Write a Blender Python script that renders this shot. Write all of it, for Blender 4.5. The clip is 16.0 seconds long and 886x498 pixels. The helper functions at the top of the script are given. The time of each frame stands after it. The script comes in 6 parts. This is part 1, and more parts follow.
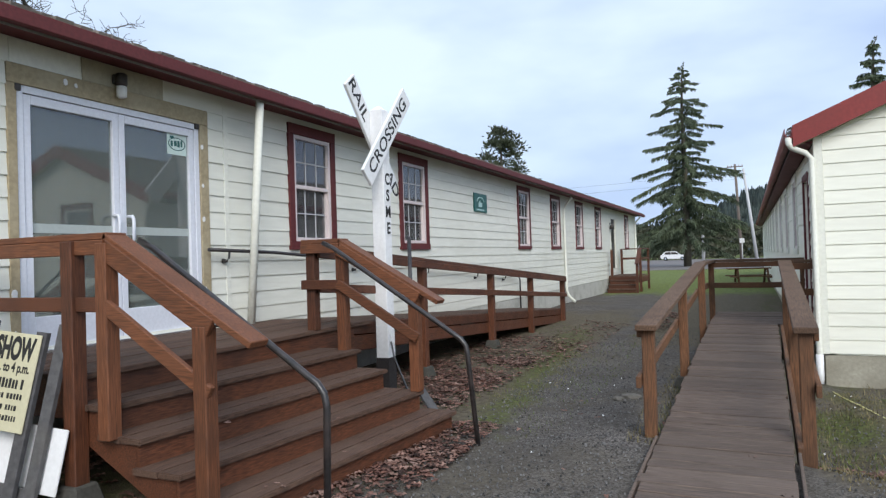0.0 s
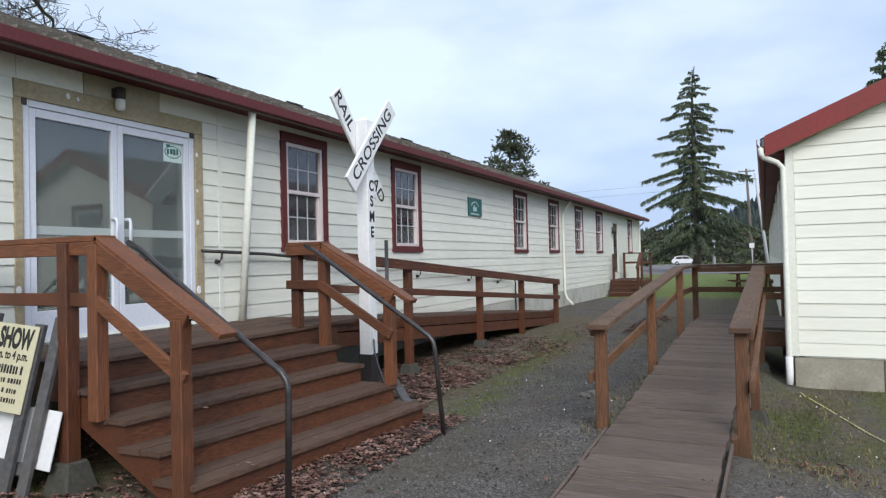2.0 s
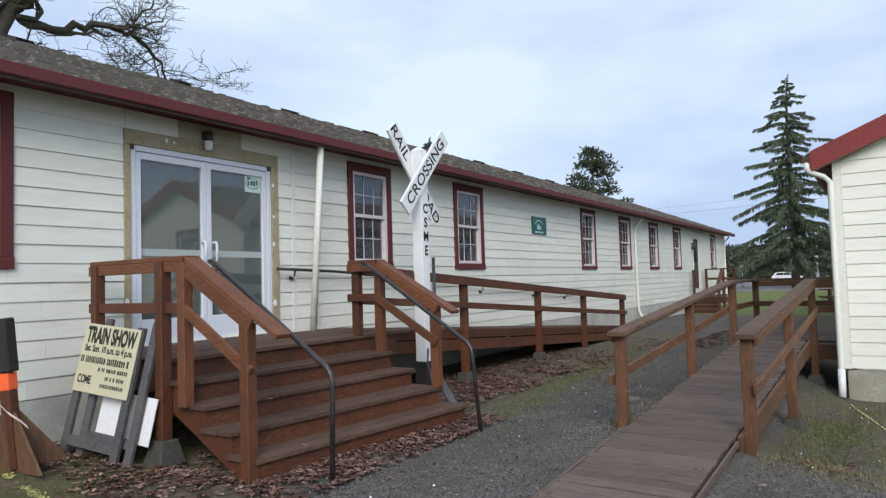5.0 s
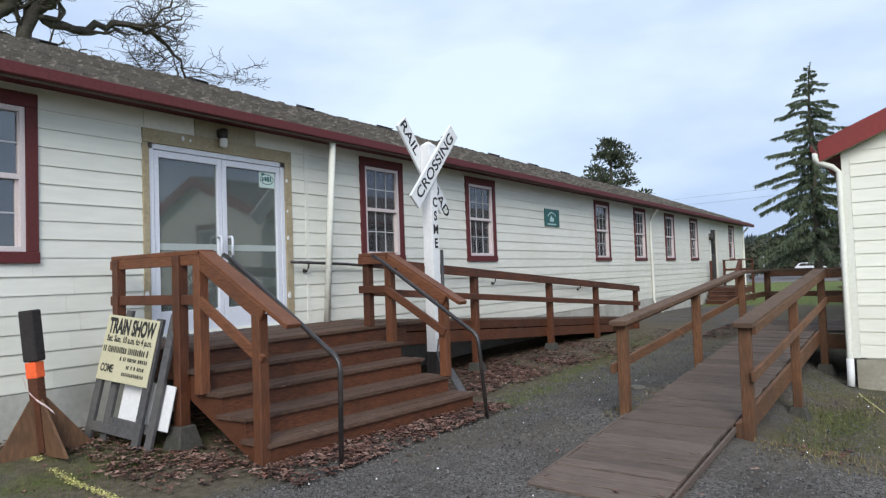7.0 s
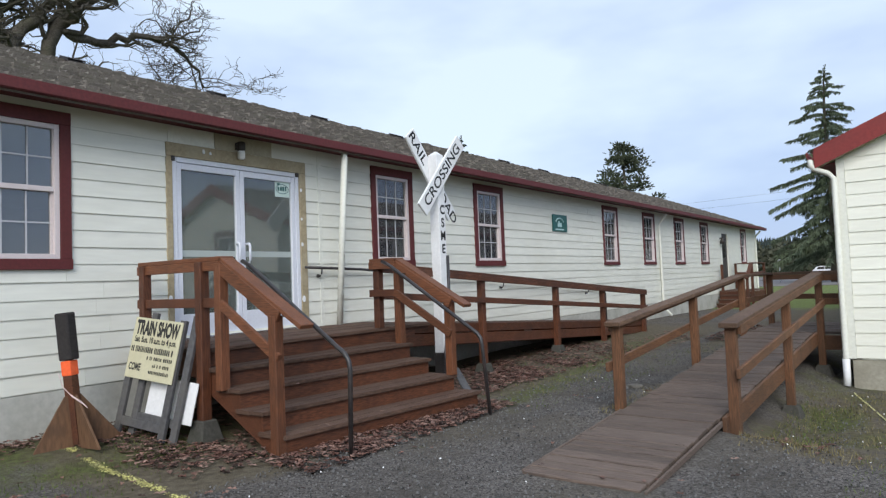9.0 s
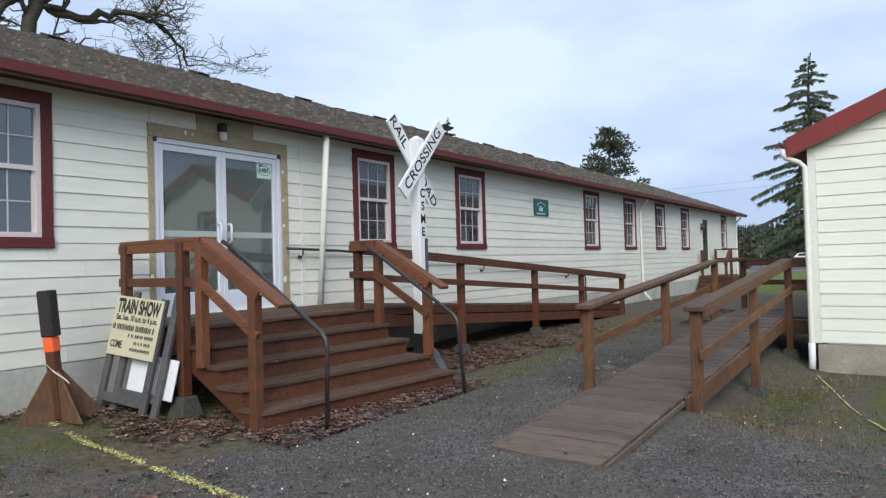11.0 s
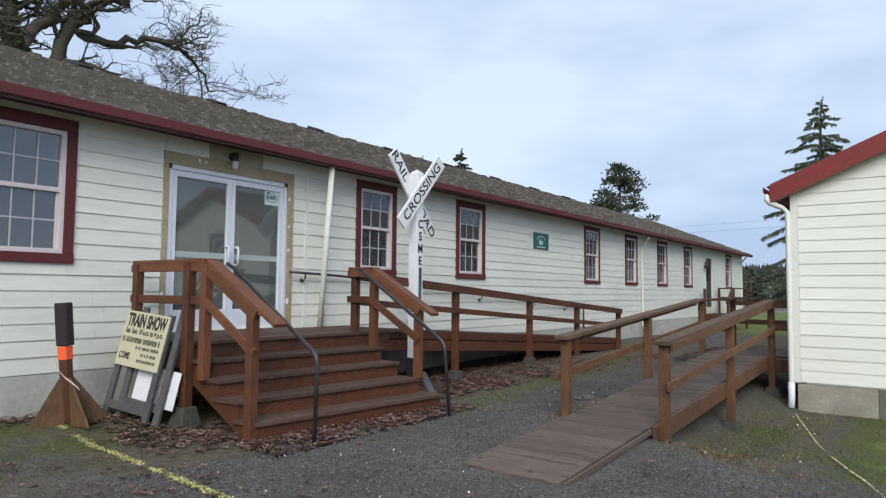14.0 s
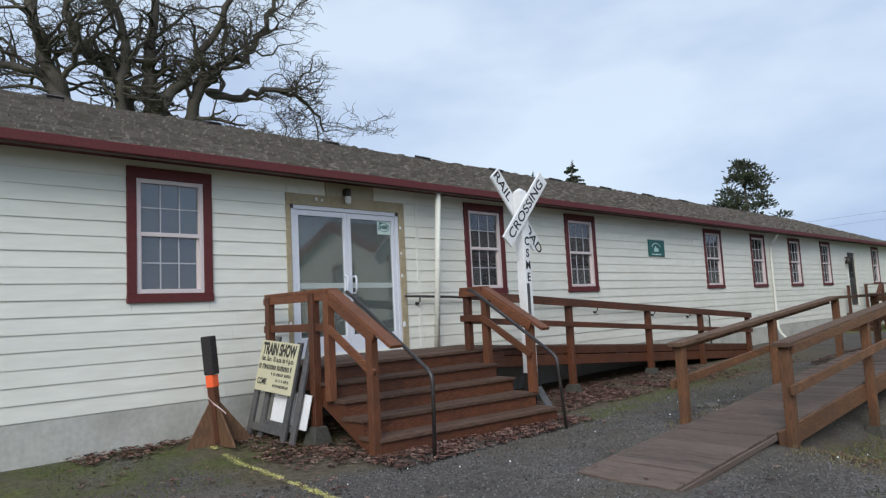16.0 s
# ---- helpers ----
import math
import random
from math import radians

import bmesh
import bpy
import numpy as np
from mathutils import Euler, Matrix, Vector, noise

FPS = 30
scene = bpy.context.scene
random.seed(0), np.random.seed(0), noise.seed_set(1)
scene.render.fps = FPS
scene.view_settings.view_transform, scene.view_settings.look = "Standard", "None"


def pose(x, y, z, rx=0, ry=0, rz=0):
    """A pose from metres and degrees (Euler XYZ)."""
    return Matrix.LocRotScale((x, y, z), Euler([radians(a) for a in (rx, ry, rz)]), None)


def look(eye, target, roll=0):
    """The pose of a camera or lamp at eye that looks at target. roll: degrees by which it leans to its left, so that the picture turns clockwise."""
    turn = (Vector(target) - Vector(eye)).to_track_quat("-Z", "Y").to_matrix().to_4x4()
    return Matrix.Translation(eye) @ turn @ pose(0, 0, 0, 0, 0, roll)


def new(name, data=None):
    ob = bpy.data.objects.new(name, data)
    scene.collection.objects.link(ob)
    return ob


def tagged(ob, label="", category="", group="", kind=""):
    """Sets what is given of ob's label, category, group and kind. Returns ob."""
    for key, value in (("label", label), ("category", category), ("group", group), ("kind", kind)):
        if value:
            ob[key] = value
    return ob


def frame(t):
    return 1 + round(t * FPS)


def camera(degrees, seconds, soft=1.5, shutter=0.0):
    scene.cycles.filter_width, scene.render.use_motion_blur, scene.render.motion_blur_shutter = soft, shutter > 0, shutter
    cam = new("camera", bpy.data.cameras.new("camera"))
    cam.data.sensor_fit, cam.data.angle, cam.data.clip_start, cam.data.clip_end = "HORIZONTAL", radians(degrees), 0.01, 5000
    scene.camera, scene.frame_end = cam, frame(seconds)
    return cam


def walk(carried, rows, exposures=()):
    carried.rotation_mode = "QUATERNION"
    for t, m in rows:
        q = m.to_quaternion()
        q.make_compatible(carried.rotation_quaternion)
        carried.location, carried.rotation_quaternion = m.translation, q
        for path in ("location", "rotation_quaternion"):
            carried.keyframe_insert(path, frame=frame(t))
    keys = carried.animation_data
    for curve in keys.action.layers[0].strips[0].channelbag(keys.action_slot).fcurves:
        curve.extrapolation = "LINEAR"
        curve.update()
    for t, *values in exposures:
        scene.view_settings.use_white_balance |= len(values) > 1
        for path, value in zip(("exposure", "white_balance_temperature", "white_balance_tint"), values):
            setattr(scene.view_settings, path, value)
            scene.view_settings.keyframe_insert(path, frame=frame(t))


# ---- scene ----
cam = camera(67.2, 16.0, 1.3)
PATH = [
    (0, (-0.087, 0.235, 1.522), (-0.919, 2.054, 1.551), -1.8),
    (0.5, (0.034, 0.182, 1.543), (-0.808, 1.996, 1.575), -2.1),
    (1, (0.16, 0.07, 1.508), (-0.665, 1.892, 1.531), -2.9),
    (1.5, (0.299, -0.014, 1.519), (-0.516, 1.812, 1.542), -2.9),
    (2, (0.436, 0.013, 1.515), (-0.431, 1.815, 1.552), -1.3),
    (2.5, (0.539, -0.02, 1.514), (-0.443, 1.722, 1.568), -0.6),
    (3, (0.686, -0.137, 1.501), (-0.32, 1.589, 1.597), -1.5),
    (3.5, (0.834, -0.264, 1.471), (-0.201, 1.444, 1.574), -2.0),
    (4, (0.987, -0.314, 1.458), (-0.084, 1.37, 1.573), -1.8),
    (6.5, (1.406, -0.492, 1.458), (0.288, 1.164, 1.529), -1.9),
    (7, (1.435, -0.482, 1.444), (0.289, 1.156, 1.524), -2.0),
    (7.5, (1.477, -0.505, 1.445), (0.312, 1.118, 1.538), -2.1),
    (8, (1.533, -0.601, 1.446), (0.356, 1.013, 1.547), -2.0),
    (8.5, (1.649, -0.721, 1.42), (0.465, 0.888, 1.517), -2.3),
    (9, (1.755, -0.742, 1.432), (0.573, 0.869, 1.528), -2.2),
    (11.3, (1.974, -0.855, 1.429), (0.829, 0.785, 1.463), -1.4),
    (11.5, (2.011, -0.899, 1.422), (0.887, 0.754, 1.461), -1.7),
    (12, (2.098, -1.02, 1.418), (1.005, 0.654, 1.46), -1.2),
    (12.5, (2.205, -1.014, 1.421), (1.119, 0.664, 1.489), 0.4),
    (13, (2.314, -0.991, 1.413), (1.239, 0.694, 1.491), 2.0),
    (13.5, (2.354, -0.996, 1.431), (1.257, 0.673, 1.534), 2.2),
    (14, (2.405, -1.066, 1.429), (1.227, 0.545, 1.556), 0.6),
    (14.5, (2.509, -1.16, 1.404), (1.326, 0.446, 1.546), -0.9),
    (15, (2.578, -1.223, 1.422), (1.342, 0.342, 1.57), -2.1),
    (15.5, (2.631, -1.199, 1.424), (1.281, 0.267, 1.593), -2.9),
    (16, (2.693, -1.166, 1.407), (1.254, 0.21, 1.597), -2.9),
]

walk(cam, [(t, look(eye, target, roll)) for t, eye, target, roll in PATH], [(0, 0.42), (2.2, 0.39), (3.5, 0.27), (4.2, 0.27), (6.5, 0.36), (9, 0.33), (13, 0.28), (16, 0.14)])

# ---- light ----
world = bpy.data.worlds.new("sky")
scene.world = world
world.use_nodes = True
wt = world.node_tree
wt.nodes.clear()


def wnode(kind, **kw):
    n = wt.nodes.new(kind)
    for k, v in kw.items():
        n.inputs[k].default_value = v
    return n


SUN_EL, SUN_AZ = radians(36), radians(146)
nish = wt.nodes.new("ShaderNodeTexSky")
nish.sky_type = "NISHITA"
nish.sun_disc = False
nish.sun_elevation, nish.sun_rotation = SUN_EL, SUN_AZ
tc = wt.nodes.new("ShaderNodeTexCoord")
mp = wt.nodes.new("ShaderNodeMapping")
mp.inputs["Scale"].default_value = (1.0, 1.0, 2.6)
mp.inputs["Location"].default_value = (0.35, 0.2, 0.1)
wt.links.new(tc.outputs["Generated"], mp.inputs["Vector"])
cl = wnode("ShaderNodeTexNoise", Scale=1.7, Detail=5.0, Roughness=0.52)
wt.links.new(mp.outputs["Vector"], cl.inputs["Vector"])
cr = wt.nodes.new("ShaderNodeValToRGB")
cr.color_ramp.elements[0].position, cr.color_ramp.elements[0].color = 0.36, (3.9, 5.05, 7.5, 1)
cr.color_ramp.elements[1].position, cr.color_ramp.elements[1].color = 0.65, (6.85, 8.05, 9.5, 1)
# the cloud is thinner and duller towards the horizon
sz = wt.nodes.new("ShaderNodeSeparateXYZ")
wt.links.new(tc.outputs["Generated"], sz.inputs["Vector"])
low = wt.nodes.new("ShaderNodeMath")
low.operation = "MINIMUM"
wt.links.new(sz.outputs["Z"], low.inputs[0])
low.inputs[1].default_value = 0.42
up = wt.nodes.new("ShaderNodeMath")
up.operation = "MULTIPLY_ADD"
wt.links.new(low.outputs[0], up.inputs[0])
up.inputs[1].default_value, up.inputs[2].default_value = 0.38, -0.1
both = wt.nodes.new("ShaderNodeMath")
wt.links.new(up.outputs[0], both.inputs[0])
wt.links.new(cl.outputs["Fac"], both.inputs[1])
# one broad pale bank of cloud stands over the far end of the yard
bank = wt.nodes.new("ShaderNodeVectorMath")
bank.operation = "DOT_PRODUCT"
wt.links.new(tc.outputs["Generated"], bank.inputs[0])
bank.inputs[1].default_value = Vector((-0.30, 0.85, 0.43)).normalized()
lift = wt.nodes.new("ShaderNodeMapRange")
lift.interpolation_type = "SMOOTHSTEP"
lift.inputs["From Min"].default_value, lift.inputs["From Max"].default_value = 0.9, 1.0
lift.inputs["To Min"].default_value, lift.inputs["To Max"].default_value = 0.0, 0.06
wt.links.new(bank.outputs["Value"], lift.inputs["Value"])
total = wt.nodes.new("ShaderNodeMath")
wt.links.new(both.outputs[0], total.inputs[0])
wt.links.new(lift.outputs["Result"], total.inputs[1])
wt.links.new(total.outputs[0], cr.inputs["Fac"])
wm = wt.nodes.new("ShaderNodeMix")
wm.data_type = "RGBA"
wm.inputs["Factor"].default_value = 0.86
wt.links.new(nish.outputs["Color"], wm.inputs[6])
wt.links.new(cr.outputs["Color"], wm.inputs[7])
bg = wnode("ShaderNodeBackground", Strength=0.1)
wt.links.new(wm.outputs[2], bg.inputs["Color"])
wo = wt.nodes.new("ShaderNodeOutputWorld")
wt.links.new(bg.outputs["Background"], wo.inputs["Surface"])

sun = new("sun", bpy.data.lights.new("sun", "SUN"))
sun.data.energy, sun.data.angle, sun.data.color = 2.0, radians(32), (1.0, 0.98, 0.95)
sun.matrix_world = look((6 * math.sin(SUN_AZ), 6 * math.cos(SUN_AZ), 6 * math.tan(SUN_EL)), (0, 0, 0))

# ---- materials ----


def mat(name, base, rough=0.7, metal=0.0, var=0.25, scale=6.0, stretch=(1, 1, 1), bump=0.15, bscale=40.0, second=None, amount=0.5, patch=1.2, rand=0.0, island=0.0, spec=0.4):
    """A surface with fine grain, broad stains, slight relief and piece-to-piece differences."""
    m = bpy.data.materials.new(name)
    m.use_nodes = True
    nt = m.node_tree
    b = nt.nodes["Principled BSDF"]
    b.inputs["Roughness"].default_value, b.inputs["Metallic"].default_value = rough, metal
    b.inputs["Specular IOR Level"].default_value = spec
    ma = nt.nodes.new("ShaderNodeMapping")
    ma.inputs["Scale"].default_value = stretch
    geo = nt.nodes.new("ShaderNodeNewGeometry")
    nt.links.new(geo.outputs["Position"], ma.inputs["Vector"])

    def noise_tex(sc, det=4.0, src=None):
        n = nt.nodes.new("ShaderNodeTexNoise")
        n.inputs["Scale"].default_value, n.inputs["Detail"].default_value = sc, det
        nt.links.new((src or ma).outputs[0], n.inputs["Vector"])
        return n

    fine = noise_tex(scale * 6, 5.0)
    broad = noise_tex(patch, 4.0, geo)
    dark = tuple(c * (1 - var) for c in base)
    light = tuple(min(1, c * (1 + var)) for c in base)
    mix = nt.nodes.new("ShaderNodeMix")
    mix.data_type = "RGBA"
    mix.inputs[6].default_value, mix.inputs[7].default_value = (*dark, 1), (*light, 1)
    span = nt.nodes.new("ShaderNodeMapRange")
    span.inputs["From Min"].default_value, span.inputs["From Max"].default_value = 0.3, 0.7
    nt.links.new(fine.outputs["Fac"], span.inputs["Value"])
    nt.links.new(span.outputs["Result"], mix.inputs["Factor"])
    out = mix.outputs[2]
    if second:
        ramp = nt.nodes.new("ShaderNodeValToRGB")
        ramp.color_ramp.elements[0].position, ramp.color_ramp.elements[1].position = 0.45, 0.72
        ramp.color_ramp.elements[1].color = (amount, amount, amount, 1)
        nt.links.new(broad.outputs["Fac"], ramp.inputs["Fac"])
        m2 = nt.nodes.new("ShaderNodeMix")
        m2.data_type = "RGBA"
        m2.inputs[7].default_value = (*second, 1)
        nt.links.new(out, m2.inputs[6])
        nt.links.new(ramp.outputs["Color"], m2.inputs["Factor"])
        out = m2.outputs[2]
    if rand or island:
        info = nt.nodes.new("ShaderNodeObjectInfo") if rand else geo
        rng = nt.nodes.new("ShaderNodeMapRange")
        k = rand or island
        rng.inputs["To Min"].default_value, rng.inputs["To Max"].default_value = 1 - k, 1 + k
        nt.links.new(info.outputs["Random" if rand else "Random Per Island"], rng.inputs["Value"])
        hsv = nt.nodes.new("ShaderNodeHueSaturation")
        nt.links.new(rng.outputs["Result"], hsv.inputs["Value"])
        nt.links.new(out, hsv.inputs["Color"])
        out = hsv.outputs["Color"]
    nt.links.new(out, b.inputs["Base Color"])
    rr = nt.nodes.new("ShaderNodeMapRange")
    rr.inputs["To Min"].default_value, rr.inputs["To Max"].default_value = max(0.02, rough - 0.1), min(1, rough + 0.1)
    nt.links.new(broad.outputs["Fac"], rr.inputs["Value"])
    nt.links.new(rr.outputs["Result"], b.inputs["Roughness"])
    if bump:
        bn = noise_tex(bscale, 3.0)
        bp = nt.nodes.new("ShaderNodeBump")
        bp.inputs["Strength"].default_value, bp.inputs["Distance"].default_value = bump, 0.01
        nt.links.new(bn.outputs["Fac"], bp.inputs["Height"])
        nt.links.new(bp.outputs["Normal"], b.inputs["Normal"])
    return m


def glass_mat(name, tint, ior, rough=0.01, haze=0.0, haze_color=(0.3, 0.32, 0.31)):
    """Clear glass that mirrors by angle, with uneven haze of interior light painted in."""
    m = bpy.data.materials.new(name)
    m.use_nodes = True
    nt = m.node_tree
    nt.nodes.clear()
    tr, gl, fr = nt.nodes.new("ShaderNodeBsdfTransparent"), nt.nodes.new("ShaderNodeBsdfGlossy"), nt.nodes.new("ShaderNodeFresnel")
    tr.inputs["Color"].default_value = (*tint, 1)
    gl.inputs["Roughness"].default_value = rough
    fr.inputs["IOR"].default_value = ior
    mx, o = nt.nodes.new("ShaderNodeMixShader"), nt.nodes.new("ShaderNodeOutputMaterial")
    nt.links.new(fr.outputs["Fac"], mx.inputs["Fac"])
    nt.links.new(tr.outputs[0], mx.inputs[1])
    nt.links.new(gl.outputs[0], mx.inputs[2])
    di, geo, nz, rg = nt.nodes.new("ShaderNodeBsdfDiffuse"), nt.nodes.new("ShaderNodeNewGeometry"), nt.nodes.new("ShaderNodeTexNoise"), nt.nodes.new("ShaderNodeMapRange")
    di.inputs["Color"].default_value = (*haze_color, 1)
    nz.inputs["Scale"].default_value, nz.inputs["Detail"].default_value = 2.2, 5.0
    nt.links.new(geo.outputs["Position"], nz.inputs["Vector"])
    nt.links.new(nz.outputs["Fac"], rg.inputs["Value"])
    rg.inputs["To Min"].default_value, rg.inputs["To Max"].default_value = haze * 0.75, haze * 1.25
    fx = nt.nodes.new("ShaderNodeMixShader")
    nt.links.new(rg.outputs["Result"], fx.inputs["Fac"])
    nt.links.new(mx.outputs[0], fx.inputs[1])
    nt.links.new(di.outputs[0], fx.inputs[2])
    nt.links.new(fx.outputs[0], o.inputs["Surface"])
    return m


SIDING = mat("cream painted siding", (0.745, 0.742, 0.66), 0.55, var=0.05, scale=3, stretch=(1, 0.15, 1), bump=0.05, bscale=30, second=(0.65, 0.645, 0.555), amount=0.45, patch=0.8, rand=0.03)
SIDING_R = mat("fresh cream siding", (0.83, 0.822, 0.715), 0.55, var=0.04, scale=3, stretch=(0.15, 1, 1), bump=0.05, bscale=30, second=(0.76, 0.745, 0.63), amount=0.35, patch=0.7, rand=0.025)
CREAM = mat("cream trim paint", (0.75, 0.75, 0.67), 0.5, var=0.06, scale=4, bump=0.05, second=(0.6, 0.59, 0.48), amount=0.3)
TANTRIM = mat("bare tan primer trim", (0.36, 0.295, 0.185), 0.75, var=0.18, scale=5, bump=0.1, second=(0.45, 0.39, 0.27), amount=0.7, patch=2.5)
PATCHB = mat("bare beige board", (0.40, 0.36, 0.26), 0.8, var=0.1, scale=4, bump=0.1, second=(0.48, 0.44, 0.33), amount=0.5, patch=3.0)
MAROON = mat("maroon trim paint", (0.11, 0.021, 0.0215), 0.65, var=0.18, scale=5, bump=0.1, second=(0.1, 0.026, 0.022), amount=0.5, patch=2)
RED = mat("red fascia paint", (0.225, 0.03, 0.026), 0.5, var=0.12, scale=4, bump=0.06, second=(0.17, 0.034, 0.028), amount=0.5, patch=1.5)
VINYL = mat("pinkish white vinyl", (0.66, 0.58, 0.57), 0.4, var=0.05, bump=0.03)
MUNTIN = mat("grey white muntin", (0.47, 0.47, 0.485), 0.5, var=0.06, bump=0.03)
BLOCK = mat("dark patched concrete", (0.16, 0.145, 0.122), 0.9, var=0.15, scale=5, bump=0.4, bscale=35, second=(0.13, 0.125, 0.105), amount=0.6, patch=3.0)
PIER = mat("dark mossy concrete pier", (0.062, 0.059, 0.05), 0.95, var=0.25, scale=5, bump=0.4, bscale=35, second=(0.045, 0.047, 0.032), amount=0.7, patch=4.0)
ALU = mat("white door aluminium", (0.70, 0.72, 0.78), 0.35, var=0.05, bump=0.03, spec=0.5)
CHROME = mat("brushed steel", (0.75, 0.76, 0.78), 0.25, metal=1.0, var=0.05, bump=0.02)
CONC = mat("painted concrete", (0.47, 0.465, 0.42), 0.85, var=0.1, scale=3, bump=0.25, bscale=25, second=(0.31, 0.305, 0.26), amount=0.75, patch=1.9)
CONC2 = mat("stained concrete panel", (0.37, 0.345, 0.275), 0.9, var=0.14, scale=4, bump=0.35, bscale=35, second=(0.24, 0.22, 0.17), amount=0.75, patch=2.6)
SHINGLE = mat("weathered brown shingle", (0.2, 0.176, 0.152), 0.95, var=0.25, scale=10, bump=0.6, bscale=90, second=(0.165, 0.155, 0.12), amount=0.7, patch=2.6, rand=0.2, spec=0.2)
SHINGLE_I = mat("weathered brown shingles", (0.2, 0.176, 0.152), 0.95, var=0.25, scale=10, bump=0.6, bscale=90, second=(0.165, 0.155, 0.12), amount=0.7, patch=2.6, island=0.2, spec=0.2)
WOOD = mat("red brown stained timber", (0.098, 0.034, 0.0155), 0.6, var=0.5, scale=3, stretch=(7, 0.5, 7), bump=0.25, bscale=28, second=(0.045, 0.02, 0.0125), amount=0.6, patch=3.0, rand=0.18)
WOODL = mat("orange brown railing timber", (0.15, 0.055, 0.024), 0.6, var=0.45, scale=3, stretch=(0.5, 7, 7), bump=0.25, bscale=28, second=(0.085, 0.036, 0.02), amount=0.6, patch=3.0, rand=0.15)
TREAD = mat("worn brown deck boards", (0.085, 0.047, 0.031), 0.8, var=0.5, scale=3, stretch=(8, 0.4, 4), bump=0.35, bscale=25, second=(0.108, 0.066, 0.046), amount=0.7, patch=2.2, rand=0.2)
PLANK = mat("weathered ramp planks", (0.12, 0.087, 0.069), 0.85, var=0.5, scale=2.5, stretch=(0.4, 9, 4), bump=0.45, bscale=22, second=(0.155, 0.118, 0.096), amount=0.6, patch=1.3, rand=0.2)
RAILW = mat("weathered brown railing", (0.148, 0.067, 0.031), 0.75, var=0.5, scale=3, stretch=(7, 0.5, 7), bump=0.35, bscale=25, second=(0.075, 0.043, 0.026), amount=0.7, patch=2.5, rand=0.15)
CAPW = mat("greyed railing cap", (0.12, 0.07, 0.043), 0.85, var=0.45, scale=3, stretch=(8, 0.4, 4), bump=0.4, bscale=25, second=(0.075, 0.046, 0.032), amount=0.6, patch=2.5, rand=0.12)
GREYW = mat("grey painted frame timber", (0.082, 0.08, 0.082), 0.75, var=0.25, scale=4, bump=0.25, second=(0.115, 0.108, 0.098), amount=0.6, patch=4.0, rand=0.15)
WOOD_V = mat("upright red brown stained timber", (0.098, 0.034, 0.0155), 0.6, var=0.5, scale=3, stretch=(7, 7, 0.5), bump=0.25, bscale=28, second=(0.045, 0.02, 0.0125), amount=0.6, patch=3.0, rand=0.18)
WOODL_V = mat("upright orange brown railing timber", (0.15, 0.055, 0.024), 0.6, var=0.45, scale=3, stretch=(7, 7, 0.5), bump=0.25, bscale=28, second=(0.085, 0.036, 0.02), amount=0.6, patch=3.0, rand=0.15)
RAILW_V = mat("upright weathered brown railing", (0.148, 0.067, 0.031), 0.75, var=0.5, scale=3, stretch=(7, 7, 0.5), bump=0.35, bscale=25, second=(0.075, 0.043, 0.026), amount=0.7, patch=2.5, rand=0.15)
UPRIGHT = {WOOD: WOOD_V, WOODL: WOODL_V, RAILW: RAILW_V}
PLY = mat("weathered plywood", (0.14, 0.074, 0.039), 0.8, var=0.25, scale=3, stretch=(2, 2, 0.5), bump=0.2, second=(0.09, 0.053, 0.033), amount=0.7, patch=5.0, rand=0.12)
BLACK = mat("worn black painted metal", (0.026, 0.023, 0.023), 0.32, var=0.35, scale=6, bump=0.1, bscale=60, second=(0.06, 0.045, 0.04), amount=0.5, patch=9.0, spec=0.6)
FOAM = mat("black foam sleeve", (0.03, 0.026, 0.025), 0.85, var=0.2, bump=0.2, bscale=60)
ORANGE = mat("orange reflective tape", (0.95, 0.14, 0.04), 0.5, var=0.05, bump=0.02)
PINKTAPE = mat("pink striped tape", (0.8, 0.66, 0.65), 0.5, var=0.15, bump=0.02)
WHITE = mat("white sign paint", (0.80, 0.80, 0.80), 0.5, var=0.05, scale=5, bump=0.08, second=(0.66, 0.66, 0.63), amount=0.5, patch=3)
INK = mat("black lettering paint", (0.02, 0.02, 0.02), 0.6, var=0.1, bump=0.0)
POSTER = mat("pale yellow poster board", (0.575, 0.54, 0.37), 0.55, var=0.05, bump=0.04, second=(0.49, 0.455, 0.30), amount=0.5, patch=4)
GREEN = mat("dark green sign", (0.015, 0.11, 0.10), 0.4, var=0.1, bump=0.02)
NOTICE = mat("pale green notice paper", (0.62, 0.74, 0.69), 0.6, var=0.04, bump=0.0)
PALE = mat("pale sign print", (0.45, 0.62, 0.60), 0.5, var=0.1, bump=0.0)
DARKMETAL = mat("dark bronze metal", (0.05, 0.042, 0.038), 0.45, metal=0.3, var=0.2, bump=0.05)
FROST = mat("frosted lamp glass", (0.72, 0.72, 0.68), 0.35, var=0.06, bump=0.02)
INNER = mat("dim interior paint", (0.5, 0.49, 0.45), 0.9, var=0.06, bump=0.02)
BACKING = mat("pale backing paint", (0.72, 0.72, 0.68), 0.9, var=0.05, bump=0.02)
STRIPE = mat("pale glass stripe", (0.42, 0.46, 0.44), 0.6, var=0.05, bump=0.0)
CURTAIN = mat("white curtain cloth", (0.62, 0.60, 0.57), 0.9, var=0.1, bump=0.1)
BARK = mat("mossy oak bark", (0.1, 0.089, 0.075), 0.95, var=0.45, scale=4, bump=0.6, bscale=20, second=(0.075, 0.078, 0.045), amount=0.85, patch=1.2, spec=0.1)
